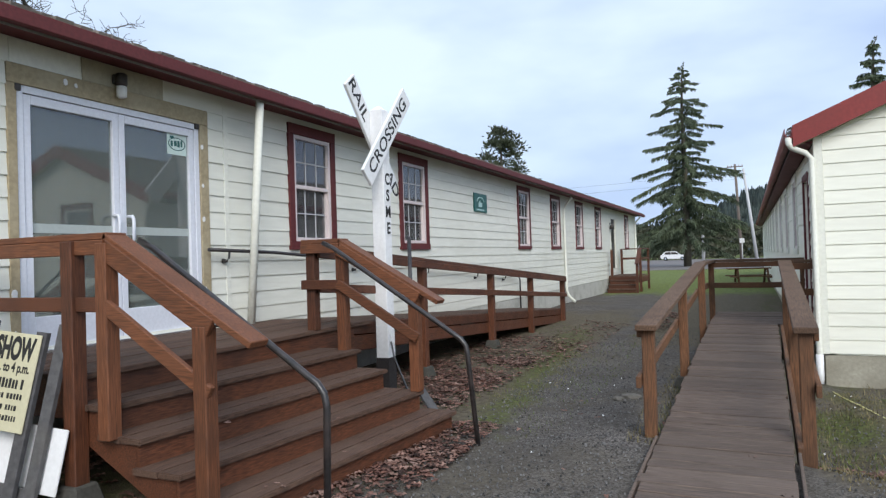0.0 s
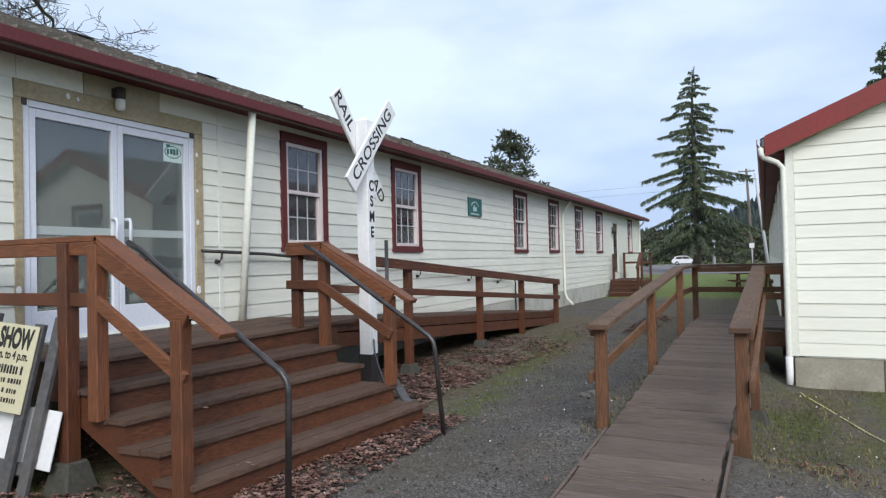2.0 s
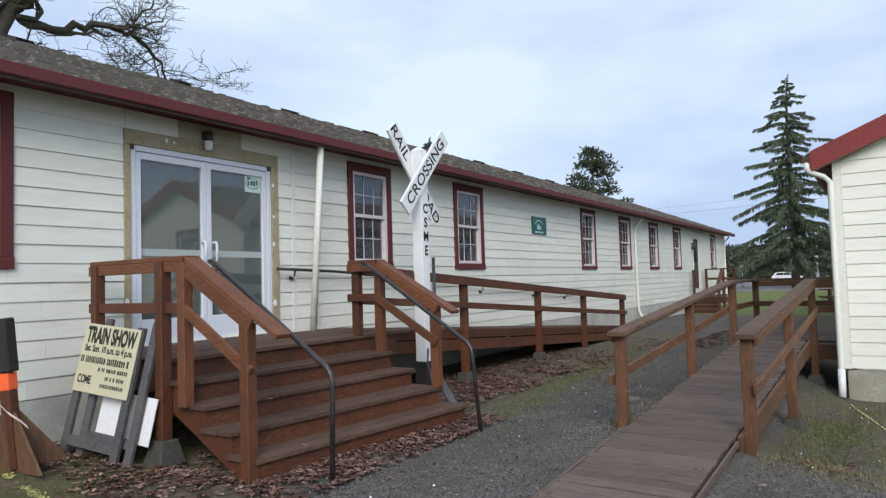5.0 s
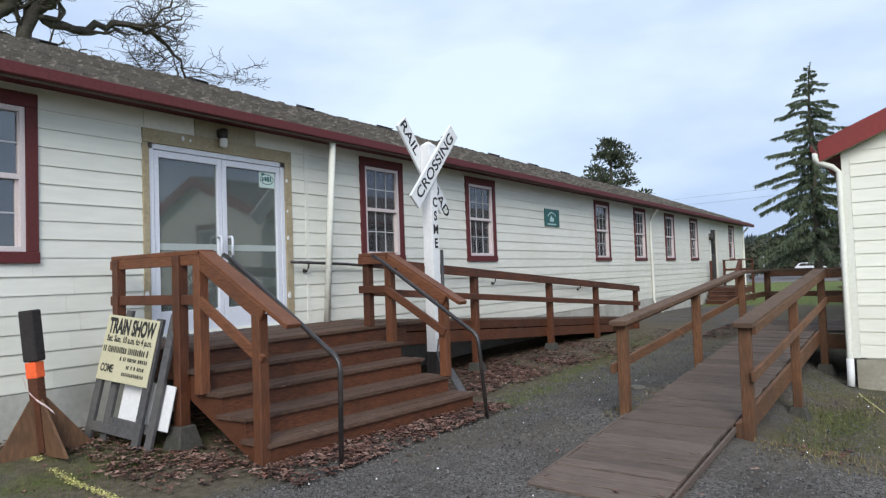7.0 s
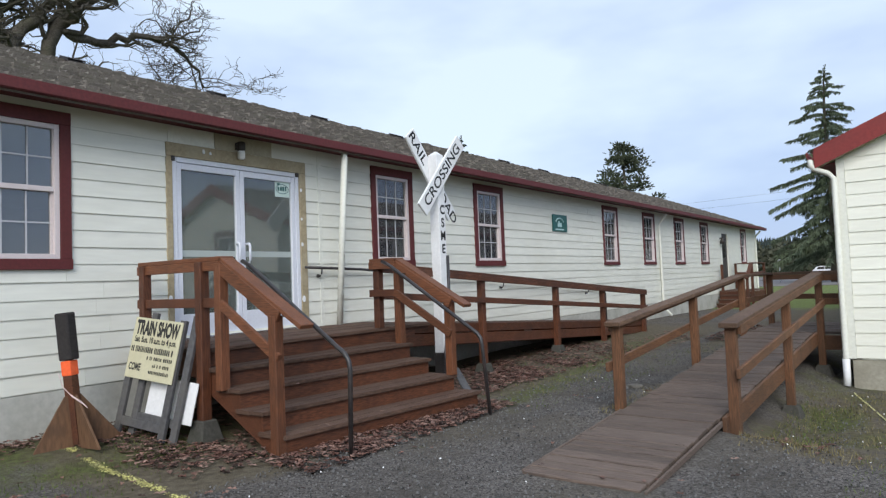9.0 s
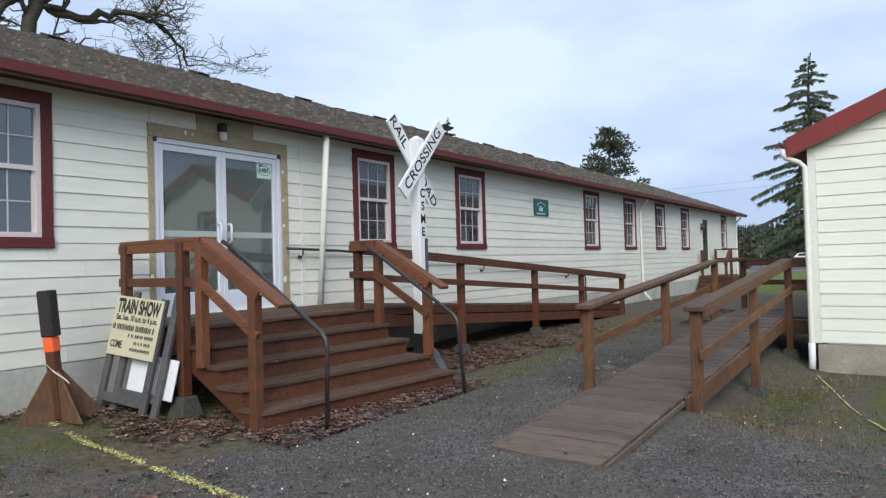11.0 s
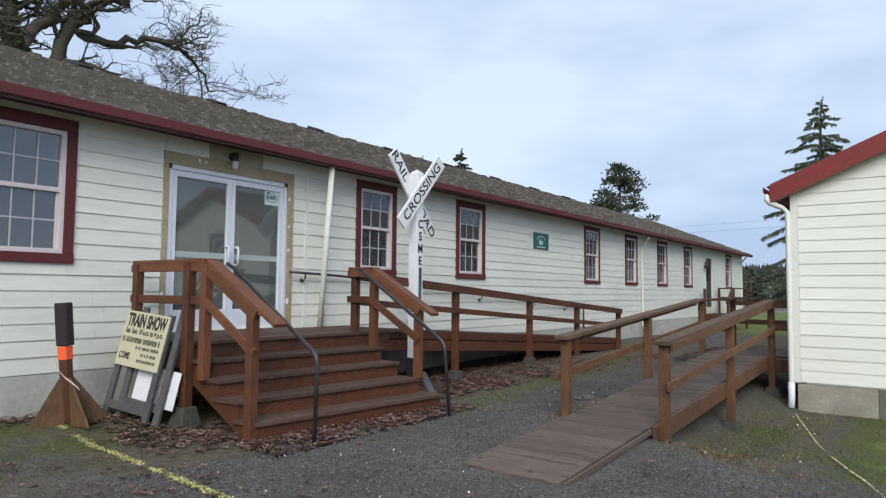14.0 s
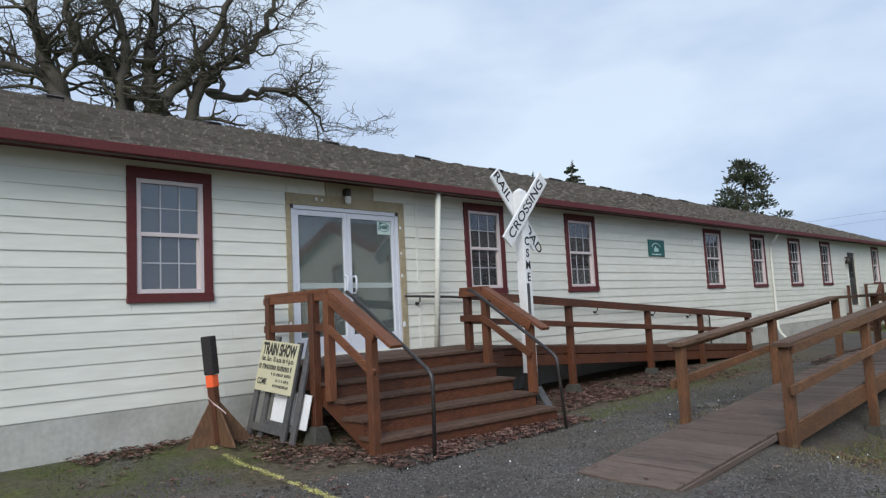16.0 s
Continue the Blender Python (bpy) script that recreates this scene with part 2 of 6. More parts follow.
NEEDLE = mat("dark conifer needles", (0.09, 0.113, 0.072), 0.85, var=0.4, scale=1.0, bump=0.0, second=(0.10, 0.12, 0.055), amount=0.7, patch=0.5, island=0.35, spec=0.2)
PINEN = mat("dull pine needles", (0.060, 0.072, 0.046), 0.9, var=0.4, scale=1.0, bump=0.0, second=(0.085, 0.085, 0.055), amount=0.6, patch=0.6, island=0.35, spec=0.2)
FARWOOD = mat("far hillside forest", (0.040, 0.052, 0.050), 0.95, var=0.35, scale=0.08, bump=0.0, second=(0.055, 0.066, 0.055), amount=0.7, patch=0.03, island=0.3, spec=0.1)
BRUSH = mat("winter brush", (0.070, 0.070, 0.048), 0.95, var=0.4, scale=0.5, bump=0.0, second=(0.05, 0.065, 0.04), amount=0.7, patch=0.12, island=0.35, spec=0.1)
ASPHALT = mat("grey asphalt", (0.16, 0.145, 0.14), 0.9, var=0.15, scale=3, bump=0.1, second=(0.2, 0.185, 0.175), amount=0.5, patch=0.3)
STRAW = mat("dry straw grass", (0.20, 0.165, 0.085), 0.85, var=0.3, scale=3, bump=0.0, second=(0.13, 0.125, 0.05), amount=0.7, patch=3.0, island=0.35, spec=0.2)
STONE = mat("gravel stone", (0.118, 0.114, 0.11), 0.9, var=0.3, scale=8, bump=0.2, island=0.7, spec=0.3)
LEAF = mat("dead oak leaf", (0.12, 0.06, 0.045), 0.8, var=0.3, scale=10, bump=0.1, second=(0.31, 0.22, 0.18), amount=0.6, patch=6.0, island=0.85, spec=0.3)
GRASSM = mat("grass blades", (0.085, 0.12, 0.028), 0.8, var=0.3, scale=3, bump=0.0, second=(0.16, 0.135, 0.06), amount=0.7, patch=2.0, island=0.35, spec=0.2)
YELLOW = mat("yellow ground paint", (0.55, 0.515, 0.19), 0.9, var=0.35, scale=6, bump=0.4, second=(0.27, 0.255, 0.13), amount=0.8, patch=7.0, island=0.35)
PALELINE = mat("pale yellow line paint", (0.58, 0.55, 0.27), 0.9, var=0.3, scale=6, bump=0.3, second=(0.36, 0.35, 0.2), amount=0.7, patch=5.0, island=0.3)
CARW = mat("white car paint", (0.75, 0.75, 0.75), 0.25, var=0.03, bump=0.0, spec=0.6)
RUBBER = mat("black rubber", (0.02, 0.02, 0.02), 0.8, var=0.2, bump=0.1)
POLEW = mat("grey pole timber", (0.16, 0.13, 0.11), 0.9, var=0.25, stretch=(3, 3, 0.3), bump=0.3)
POLEL = mat("pale metal pole", (0.52, 0.52, 0.53), 0.5, var=0.08, bump=0.05)
GLASS = glass_mat("window glass", (0.78, 0.82, 0.82), 2.15, 0.02, 0.10, (0.22, 0.22, 0.245))
DGLASS = glass_mat("door glass", (0.80, 0.86, 0.85), 2.35, 0.03, 0.22, (0.24, 0.275, 0.265))


def ground_mat():
    m = bpy.data.materials.new("gravel and grass ground")
    m.use_nodes = True
    nt = m.node_tree
    b = nt.nodes["Principled BSDF"]
    b.inputs["Roughness"].default_value = 0.95
    b.inputs["Specular IOR Level"].default_value = 0.2
    geo = nt.nodes.new("ShaderNodeNewGeometry")

    def nz(sc, det=4.0):
        n = nt.nodes.new("ShaderNodeTexNoise")
        n.inputs["Scale"].default_value, n.inputs["Detail"].default_value = sc, det
        nt.links.new(geo.outputs["Position"], n.inputs["Vector"])
        return n.outputs["Fac"]

    def ramp(src, p0, p1, c0=(0, 0, 0), c1=(1, 1, 1)):
        r = nt.nodes.new("ShaderNodeValToRGB")
        r.color_ramp.elements[0].position, r.color_ramp.elements[1].position = p0, p1
        r.color_ramp.elements[0].color, r.color_ramp.elements[1].color = (*c0, 1), (*c1, 1)
        nt.links.new(src, r.inputs["Fac"])
        return r.outputs["Color"]

    def blend(f, a, c):
        x = nt.nodes.new("ShaderNodeMix")
        x.data_type = "RGBA"
        nt.links.new(f, x.inputs["Factor"])
        nt.links.new(a, x.inputs[6])
        nt.links.new(c, x.inputs[7])
        return x.outputs[2]

    vor = nt.nodes.new("ShaderNodeTexVoronoi")
    vor.inputs["Scale"].default_value = 75
    nt.links.new(geo.outputs["Position"], vor.inputs["Vector"])
    sep = nt.nodes.new("ShaderNodeSeparateColor")
    nt.links.new(vor.outputs["Color"], sep.inputs["Color"])
    peb = ramp(sep.outputs[0], 0.0, 1.0, (0.033, 0.029, 0.026), (0.207, 0.187, 0.172))
    soil = ramp(nz(30), 0.3, 0.7, (0.049, 0.043, 0.037), (0.099, 0.088, 0.075))
    gravel = blend(ramp(nz(1.3, 8.0), 0.36, 0.66, (0, 0, 0), (0.75, 0.75, 0.75)), peb, soil)
    moss = ramp(nz(18), 0.3, 0.72, (0.060, 0.058, 0.030), (0.128, 0.146, 0.045))
    lawn = ramp(nz(7, 7.0), 0.32, 0.68, (0.085, 0.1, 0.034), (0.19, 0.235, 0.068))
    dry = ramp(nz(14), 0.3, 0.7, (0.078, 0.064, 0.045), (0.155, 0.13, 0.09))

    # painted-in cover by place: the vertex layer "cover" holds moss (r), lawn (g) and dry litter (b)
    att = nt.nodes.new("ShaderNodeVertexColor")
    att.layer_name = "cover"
    sc = nt.nodes.new("ShaderNodeSeparateColor")
    nt.links.new(att.outputs["Color"], sc.inputs["Color"])

    def edge(src, k=0.9):
        a = nt.nodes.new("ShaderNodeMath")
        a.operation = "MULTIPLY_ADD"
        n = nz(2.2, 6)
        nt.links.new(n, a.inputs[0])
        a.inputs[1].default_value = k
        nt.links.new(src, a.inputs[2])
        return ramp(a.outputs[0], 0.62, 0.95)

    gravel = blend(ramp(nz(0.55, 7.0), 0.46, 0.66, (0, 0, 0), (0.6, 0.6, 0.6)), gravel, dry)
    c = blend(edge(sc.outputs[2]), gravel, dry)
    c = blend(edge(sc.outputs[0]), c, moss)
    c = blend(edge(sc.outputs[1]), c, lawn)
    nt.links.new(c, b.inputs["Base Color"])
    bp = nt.nodes.new("ShaderNodeBump")
    bp.inputs["Strength"].default_value, bp.inputs["Distance"].default_value = 0.7, 0.012
    nt.links.new(vor.outputs["Distance"], bp.inputs["Height"])
    bp2 = nt.nodes.new("ShaderNodeBump")
    bp2.inputs["Strength"].default_value, bp2.inputs["Distance"].default_value = 0.5, 0.03
    nt.links.new(nz(9, 6), bp2.inputs["Height"])
    nt.links.new(bp.outputs["Normal"], bp2.inputs["Normal"])
    nt.links.new(bp2.outputs["Normal"], b.inputs["Normal"])
    return m


GROUND = ground_mat()

# ---- mesh helpers ----


def mesh_of(name, verts, faces, material, smooth=False):
    me = bpy.data.meshes.new(name)
    me.from_pydata(verts, [], faces)
    me.materials.append(material)
    if smooth:
        me.polygons.foreach_set("use_smooth", [True] * len(me.polygons))
    me.update()
    return me


def part(name, bm, material, parent=None, label=""):
    """Links a bmesh as one mesh object, under a thing or a part if given."""
    me = bpy.data.meshes.new(name)
    bm.to_mesh(me)
    bm.free()
    me.materials.append(material)
    ob = new(name, me)
    ob.parent = parent
    if label:
        ob["label"] = label
    return ob


def thing(name, label, category, place=(0, 0, 0), turn=0.0, group="", kind=""):
    ob = new(name)
    ob.empty_display_size = 0.1
    ob.matrix_world = pose(*place, 0, 0, turn)
    return tagged(ob, label, category, group, kind)


BOXF = [(0, 3, 2, 1), (4, 5, 6, 7), (0, 1, 5, 4), (1, 2, 6, 5), (2, 3, 7, 6), (3, 0, 4, 7)]


def add_box(bm, x0, x1, y0, y1, z0, z1, bevel=0.0):
    vs = [bm.verts.new(p) for p in ((x0, y0, z0), (x1, y0, z0), (x1, y1, z0), (x0, y1, z0), (x0, y0, z1), (x1, y0, z1), (x1, y1, z1), (x0, y1, z1))]
    fs = [bm.faces.new([vs[i] for i in f]) for f in BOXF]
    if bevel:
        es = list({e for f in fs for e in f.edges})
        bmesh.ops.bevel(bm, geom=es, offset=bevel, segments=1, affect="EDGES")
    return bm


def box(x0, x1, y0, y1, z0, z1, bevel=0.004):
    return add_box(bmesh.new(), min(x0, x1), max(x0, x1), min(y0, y1), max(y0, y1), min(z0, z1), max(z0, z1), bevel)


def beam(a, b, w, h, bevel=0.005, up=(0, 0, 1)):
    """A bevelled timber from a to b, w across and h deep, its middle on the line."""
    a, b = Vector(a), Vector(b)
    d = b - a
    n = d.length
    y = d.normalized()
    x = y.cross(Vector(up)).normalized()
    z = x.cross(y)
    bm = box(-w / 2, w / 2, 0, n, -h / 2, h / 2, bevel)
    m = Matrix((x, y, z)).transposed().to_4x4()
    m.translation = a
    bmesh.ops.transform(bm, matrix=m, verts=bm.verts)
    return bm


def tube(points, r, sides=10, closed_ends=True):
    bm = bmesh.new()
    pts = [Vector(p) for p in points]
    rings = []
    for i, p in enumerate(pts):
        d = (pts[min(i + 1, len(pts) - 1)] - pts[max(i - 1, 0)]).normalized()
        u = d.cross(Vector((0.31, 0.11, 0.94)) if abs(d.z) < 0.9 else Vector((1, 0.1, 0))).normalized()
        v = d.cross(u)
        rad = r[i] if isinstance(r, (list, tuple)) else r
        rings.append([bm.verts.new(p + rad * (math.cos(k * math.tau / sides) * u + math.sin(k * math.tau / sides) * v)) for k in range(sides)])
    for a, b in zip(rings, rings[1:]):
        for k in range(sides):
            f = bm.faces.new((a[k], a[(k + 1) % sides], b[(k + 1) % sides], b[k]))
            f.smooth = True
    if closed_ends:
        bm.faces.new(rings[0][::-1])
        bm.faces.new(rings[-1])
    bmesh.ops.recalc_face_normals(bm, faces=bm.faces)
    return bm


def prism(poly, axis, lo, hi):
    """Extrudes a 2D outline along x ('x': outline in y, z), y ('y': x, z) or z ('z': x, y)."""
    bm = bmesh.new()
    f3 = {"x": lambda u, v, w: (w, u, v), "y": lambda u, v, w: (u, w, v), "z": lambda u, v, w: (u, v, w)}[axis]
    a = [bm.verts.new(f3(u, v, lo)) for u, v in poly]
    b = [bm.verts.new(f3(u, v, hi)) for u, v in poly]
    n = len(poly)
    bm.faces.new(a)
    bm.faces.new(b[::-1])
    for i in range(n):
        bm.faces.new((a[i], b[i], b[(i + 1) % n], a[(i + 1) % n]))
    bmesh.ops.recalc_face_normals(bm, faces=bm.faces)
    return bm


def lettering(name, text, size, m, material, parent, depth=0.002, font_scale=(1, 1), bold=0.02):
    """Raised letters, centred on the pose m: x along the line, y up, z out of the face."""
    cu = bpy.data.curves.new(name, "FONT")
    cu.body, cu.size, cu.extrude, cu.align_x, cu.align_y = text, size, depth, "CENTER", "CENTER"
    cu.offset = bold * size
    tmp = bpy.data.objects.new(name + "_text", cu)
    me = bpy.data.meshes.new_from_object(tmp)
    bpy.data.objects.remove(tmp)
    me.transform(m @ Matrix.Diagonal((font_scale[0], font_scale[1], 1, 1)))
    me.materials.clear()
    me.materials.append(material)
    ob = new(name, me)
    ob.parent = parent
    return ob


def smooth(t):
    t = max(0.0, min(1.0, t))
    return t * t * (3 - 2 * t)


def ground_z(x, y):
    z = -0.27 * smooth((x + 0.1) / 1.0) * smooth((y - 4.4) / 3.0) * (1 - smooth((y - 16) / 10))
    z += 0.09 * smooth((-3.6 - x) / 1.2) * (1 - smooth((y - 4) / 3))
    z += 0.11 * smooth(1 - abs(x + 1.85) / 0.45) * smooth((y - 13.2) / 0.8) * (1 - smooth((y - 16.4) / 0.9))
    z += 0.05 * smooth((-2.6 - x) / 1.0) * smooth((y - 8) / 3) * (1 - smooth((y - 20) / 6))
    # the ground is hollowed out under the ramp's open side
    z -= 0.17 * smooth(1.2 - abs(x - 0.3) / 0.6) * smooth((y - 5.1) / 1.1) * (1 - smooth((y - 8.4) / 1.6))
    # gravel is banked up against the foot of the ramp
    z += max(0.0, min(0.1, 0.0643 * (y - 3.58) - 0.03)) * smooth((1.6 - abs(x + 0.35)) / 0.8) * (1 - smooth((y - (6.6 - 1.3 * smooth((x + 0.2) / 0.4))) / (2.2 - 1.2 * smooth((x + 0.2) / 0.4))))
    return z


# ---- ground, road, distance ----


def spread(lo, hi, step, far, grow):
    vals, v, s = [], lo, step
    while v <= hi + 1e-6:
        vals.append(v)
        v += step
    up, s, v = [], step, vals[-1]
    while v < far:
        s *= grow
        v += s
        up.append(v)
    dn, s, v = [], step, vals[0]
    while v > -far:
        s *= grow
        v -= s
        dn.append(v)
    return dn[::-1] + vals + up


def build_ground():
    xs, ys = spread(-7, 6, 0.14, 2600, 1.28), spread(-1, 17, 0.14, 2600, 1.28)
    nx = len(xs)
    verts, cover = [], []
    for y in ys:
        for x in xs:
            near = 1 - smooth((abs(x) + abs(y - 6) - 22) / 12)
            n1, n2 = noise.noise((x * 0.8, y * 0.8, 3.1)), noise.noise((x * 3.1, y * 3.1, 7.7))
            verts.append((x, y, ground_z(x, y) + near * (0.012 * n1 + 0.006 * n2) - 0.012))
            moss = (0.8 + 0.3 * n1) * smooth((x - 1.1) / 1.0) * smooth((y - 4.2) / 2.2) * (1 - smooth((y - 10.5) / 1.0))
            moss = max(moss, 0.62 * smooth(1 - math.hypot(x - 0.75, (y - 8.0) * 0.55) / 0.75))
            moss = max(moss, 0.36 * smooth((-3.3 - x) / 0.8) * (1 - smooth((y - 3.0) / 1.4)))
            moss = max(moss, 0.22 * smooth((x + 0.2) / 0.6) * smooth((y - 5.2) / 1.0))
            moss = max(moss, 0.42 * smooth(1 - abs(x + 2.3 + 0.12 * (y - 6)) / 0.55) * smooth((y - 5) / 1.0) * (1 - smooth((y - 12) / 4)))
            lawn = max(smooth((y - 23) / 7), (0.5 + 0.7 * n1 + 0.9 * n2) * smooth((x - 1.5) / 0.9) * smooth((y - 5.0) / 1.6) * (1 - smooth((y - 9.0) / 0.8)), smooth((x - 12) / 4), smooth((-y - 12) / 6), smooth((-13 - x) / 3))
            dry = smooth(1 - abs(x - 0.9) / 1.1) * smooth((y - 4.6) / 0.8) * (1 - smooth((y - 8.5) / 2)) * 0.62
            dry = max(dry, 0.75 * smooth((-2.1 - x) / 0.8) * smooth((y - 1.2) / 1.0) * (1 - smooth((y - 15) / 4)))
            dry = max(dry, 0.72 * smooth((y - 10.5) / 2) * (1 - smooth((y - 26) / 6)) * smooth((x + 2.6) / 1.2))
            cover.append((moss, lawn, dry, 1.0))
    faces = [(j * nx + i, j * nx + i + 1, (j + 1) * nx + i + 1, (j + 1) * nx + i) for j in range(len(ys) - 1) for i in range(nx - 1)]
    me = mesh_of("ground", verts, faces, GROUND, True)
    ca = me.color_attributes.new("cover", "FLOAT_COLOR", "POINT")
    ca.data.foreach_set("color", np.array(cover, dtype=np.float32).ravel())
    tagged(new("ground", me), "grey gravel yard with moss and grass patches", "ground", kind="structure")


build_ground()
road = part("road", box(-900, 900, 58, 124, -0.05, 0.03, 0), ASPHALT)
tagged(road, "flat grey two lane asphalt road beyond the lawn", "road", kind="structure")


def stuff_mesh(name, verts, faces, material, label, category):
    ob = new(name, mesh_of(name, verts, faces, material))
    return tagged(ob, label, category, kind="stuff")


def hill_z(x, y):
    ridge = 19 + 8 * noise.noise((x * 0.0045, 2.2, 0.3)) + 22 * smooth((x + 45) / 55)
    return -2 + ridge * smooth((y - 240) / 260)


def build_far():
    rng = random.Random(4)
    nx, ny = 70, 8
    verts = [(-700 + 1400 * i / nx, 240 + 40 * j, hill_z(-700 + 1400 * i / nx, 240 + 40 * j)) for j in range(ny) for i in range(nx + 1)]
    faces = [(j * (nx + 1) + i, j * (nx + 1) + i + 1, (j + 1) * (nx + 1) + i + 1, (j + 1) * (nx + 1) + i) for j in range(ny - 1) for i in range(nx)]
    tagged(new("backdrop_hill", mesh_of("hill", verts, faces, FARWOOD, True)), "distant dark forested hillside", "hill", kind="structure")
    verts, faces = [], []
    for _ in range(11000):
        x, y = rng.uniform(-420, 420), 240 + 290 * rng.random() ** 0.7
        z, h, r = hill_z(x, y) - 1, rng.uniform(3, 7.5), rng.uniform(1.1, 2.0)
        k = len(verts)
        verts += [(x + r * math.cos(a + x), y + r * math.sin(a + x), z) for a in (0, 1.26, 2.51, 3.77, 5.03)] + [(x, y, z + h)]
        faces += [(k + i, k + (i + 1) % 5, k + 5) for i in range(5)]
    stuff_mesh("far_forest", verts, faces, FARWOOD, "dense dark conifer forest on the far hillside", "forest")
    # winter brush and small trees behind the road
    verts, faces = [], []
    for _ in range(26000):
        x = rng.uniform(-120, 90)
        y = rng.uniform(126, 165)
        top = 4.2 + 2.6 * noise.noise((x * 0.05, 0.4, 9)) + 1.6 * noise.noise((x * 0.21, 0.4, 2)) + 0.06 * (y - 126) + 1.2
        z = top * rng.random() ** 0.8
        s = rng.uniform(0.22, 0.65)
        c, k = Vector((x, y, z)), len(verts)
        u = Vector((rng.gauss(0, 1), rng.gauss(0, 0.6), rng.gauss(0, 1))).normalized() * s
        v = u.cross(Vector((rng.gauss(0, 1), 1, rng.gauss(0, 1)))).normalized() * s * 0.7
        verts += [c - u, c + v, c + u * 1.1, c - v]
        faces.append((k, k + 1, k + 2, k + 3))
    stuff_mesh("brush", verts, faces, BRUSH, "grey green winter brush along the road", "bushes")


build_far()


# ---- buildings ----


def subtract(lo, hi, cuts):
    segs = [(lo, hi)]
    for a, b in cuts:
        out = []
        for s, e in segs:
            if b <= s or a >= e:
                out.append((s, e))
                continue
            if a > s:
                out.append((s, a))
            if b < e:
                out.append((b, e))
        segs = out
    return [(s, e) for s, e in segs if e - s > 0.03]


def wall_solid(lo, hi, z0, z1, openings, thick, put):
    """The wall behind the boards: boxes round the openings, one mesh. put(u, d, z) places along, into, up."""
    bm = bmesh.new()

    def block(u0, u1, za, zb):
        if u1 - u0 < 0.01 or zb - za < 0.01:
            return
        vs = [bm.verts.new(put(u, d, z)) for z in (za, zb) for u, d in ((u0, 0), (u1, 0), (u1, thick), (u0, thick))]
        for f in BOXF:
            bm.faces.new([vs[i] for i in f])

    ops = sorted(openings)
    for a, b in subtract(lo, hi, [(o[0], o[1]) for o in ops]):
        block(a, b, z0, z1)
    for a, b, c, d in ops:
        block(a, b, z0, c)
        block(a, b, d, z1)
    bmesh.ops.recalc_face_normals(bm, faces=bm.faces)
    return bm


def siding(parent, lo, hi, z0, z1, pitch, openings, put, material, top=None, seed=1):
    """Lapped boards as pieces of their own, cut round the openings; top(u) bounds them under a gable."""
    rng = random.Random(seed)
    n, z = 0, z0
    while z < z1 - 0.02:
        ze = min(z + pitch, z1)
        spans = []
        cuts = [(a + 0.05, b - 0.05) for a, b, c, d in openings if c + 0.05 < ze and d - 0.05 > z]
        for s, e in subtract(lo, hi, cuts):
            u = s
            while u < e - 0.01:
                v = min(e, u + rng.uniform(3.2, 4.9))
                if e - v < 0.6:
                    v = e
                spans.append((u, v, z, ze))
                u = v
        for a, b, c, d in openings:
            if c + 0.05 < ze and d - 0.05 > z:
                if c + 0.05 - z > 0.02:
                    spans.append((a + 0.05, b - 0.05, z, c + 0.05))
                if ze - (d - 0.05) > 0.02:
                    spans.append((a + 0.05, b - 0.05, d - 0.05, ze))
        for a, b, c, d in spans:
            wob = rng.uniform(0, 0.0045)
            e0, e1 = 0.004 + 0.0125 * (ze - c) / pitch + wob, 0.004 + 0.0125 * (ze - d) / pitch + wob
            a2, b2 = a + 0.0008, b - 0.0008
            if top:
                # under the slope: each end of the board's upper edge follows the roof
                if top(a2, d) is not None:
                    a2t, b2t = top(a2, d)
                    a3, b3 = max(a2, a2t[0]), min(b2, b2t[0])
                    a4, b4 = max(a2, a2t[1]), min(b2, b2t[1])
                    if b3 - a3 < 0.05:
                        continue
                    ring = [(a3, c), (b3, c), (max(b4, a4 + 0.01), d), (a4, d)]
                else:
                    ring = [(a2, c), (b2, c), (b2, d), (a2, d)]
            else:
                ring = [(a2, c), (b2, c), (b2, d), (a2, d)]
            outs = (e0, e0, e1, e1)
            verts = [put(u, -o, w) for (u, w), o in zip(ring, outs)] + [put(u, 0.002, w) for u, w in ring]
            me = mesh_of("board", verts, BOXF, material)
            ob = new("siding_board", me)
            ob.parent = parent
            n += 1
        z = ze
    return n


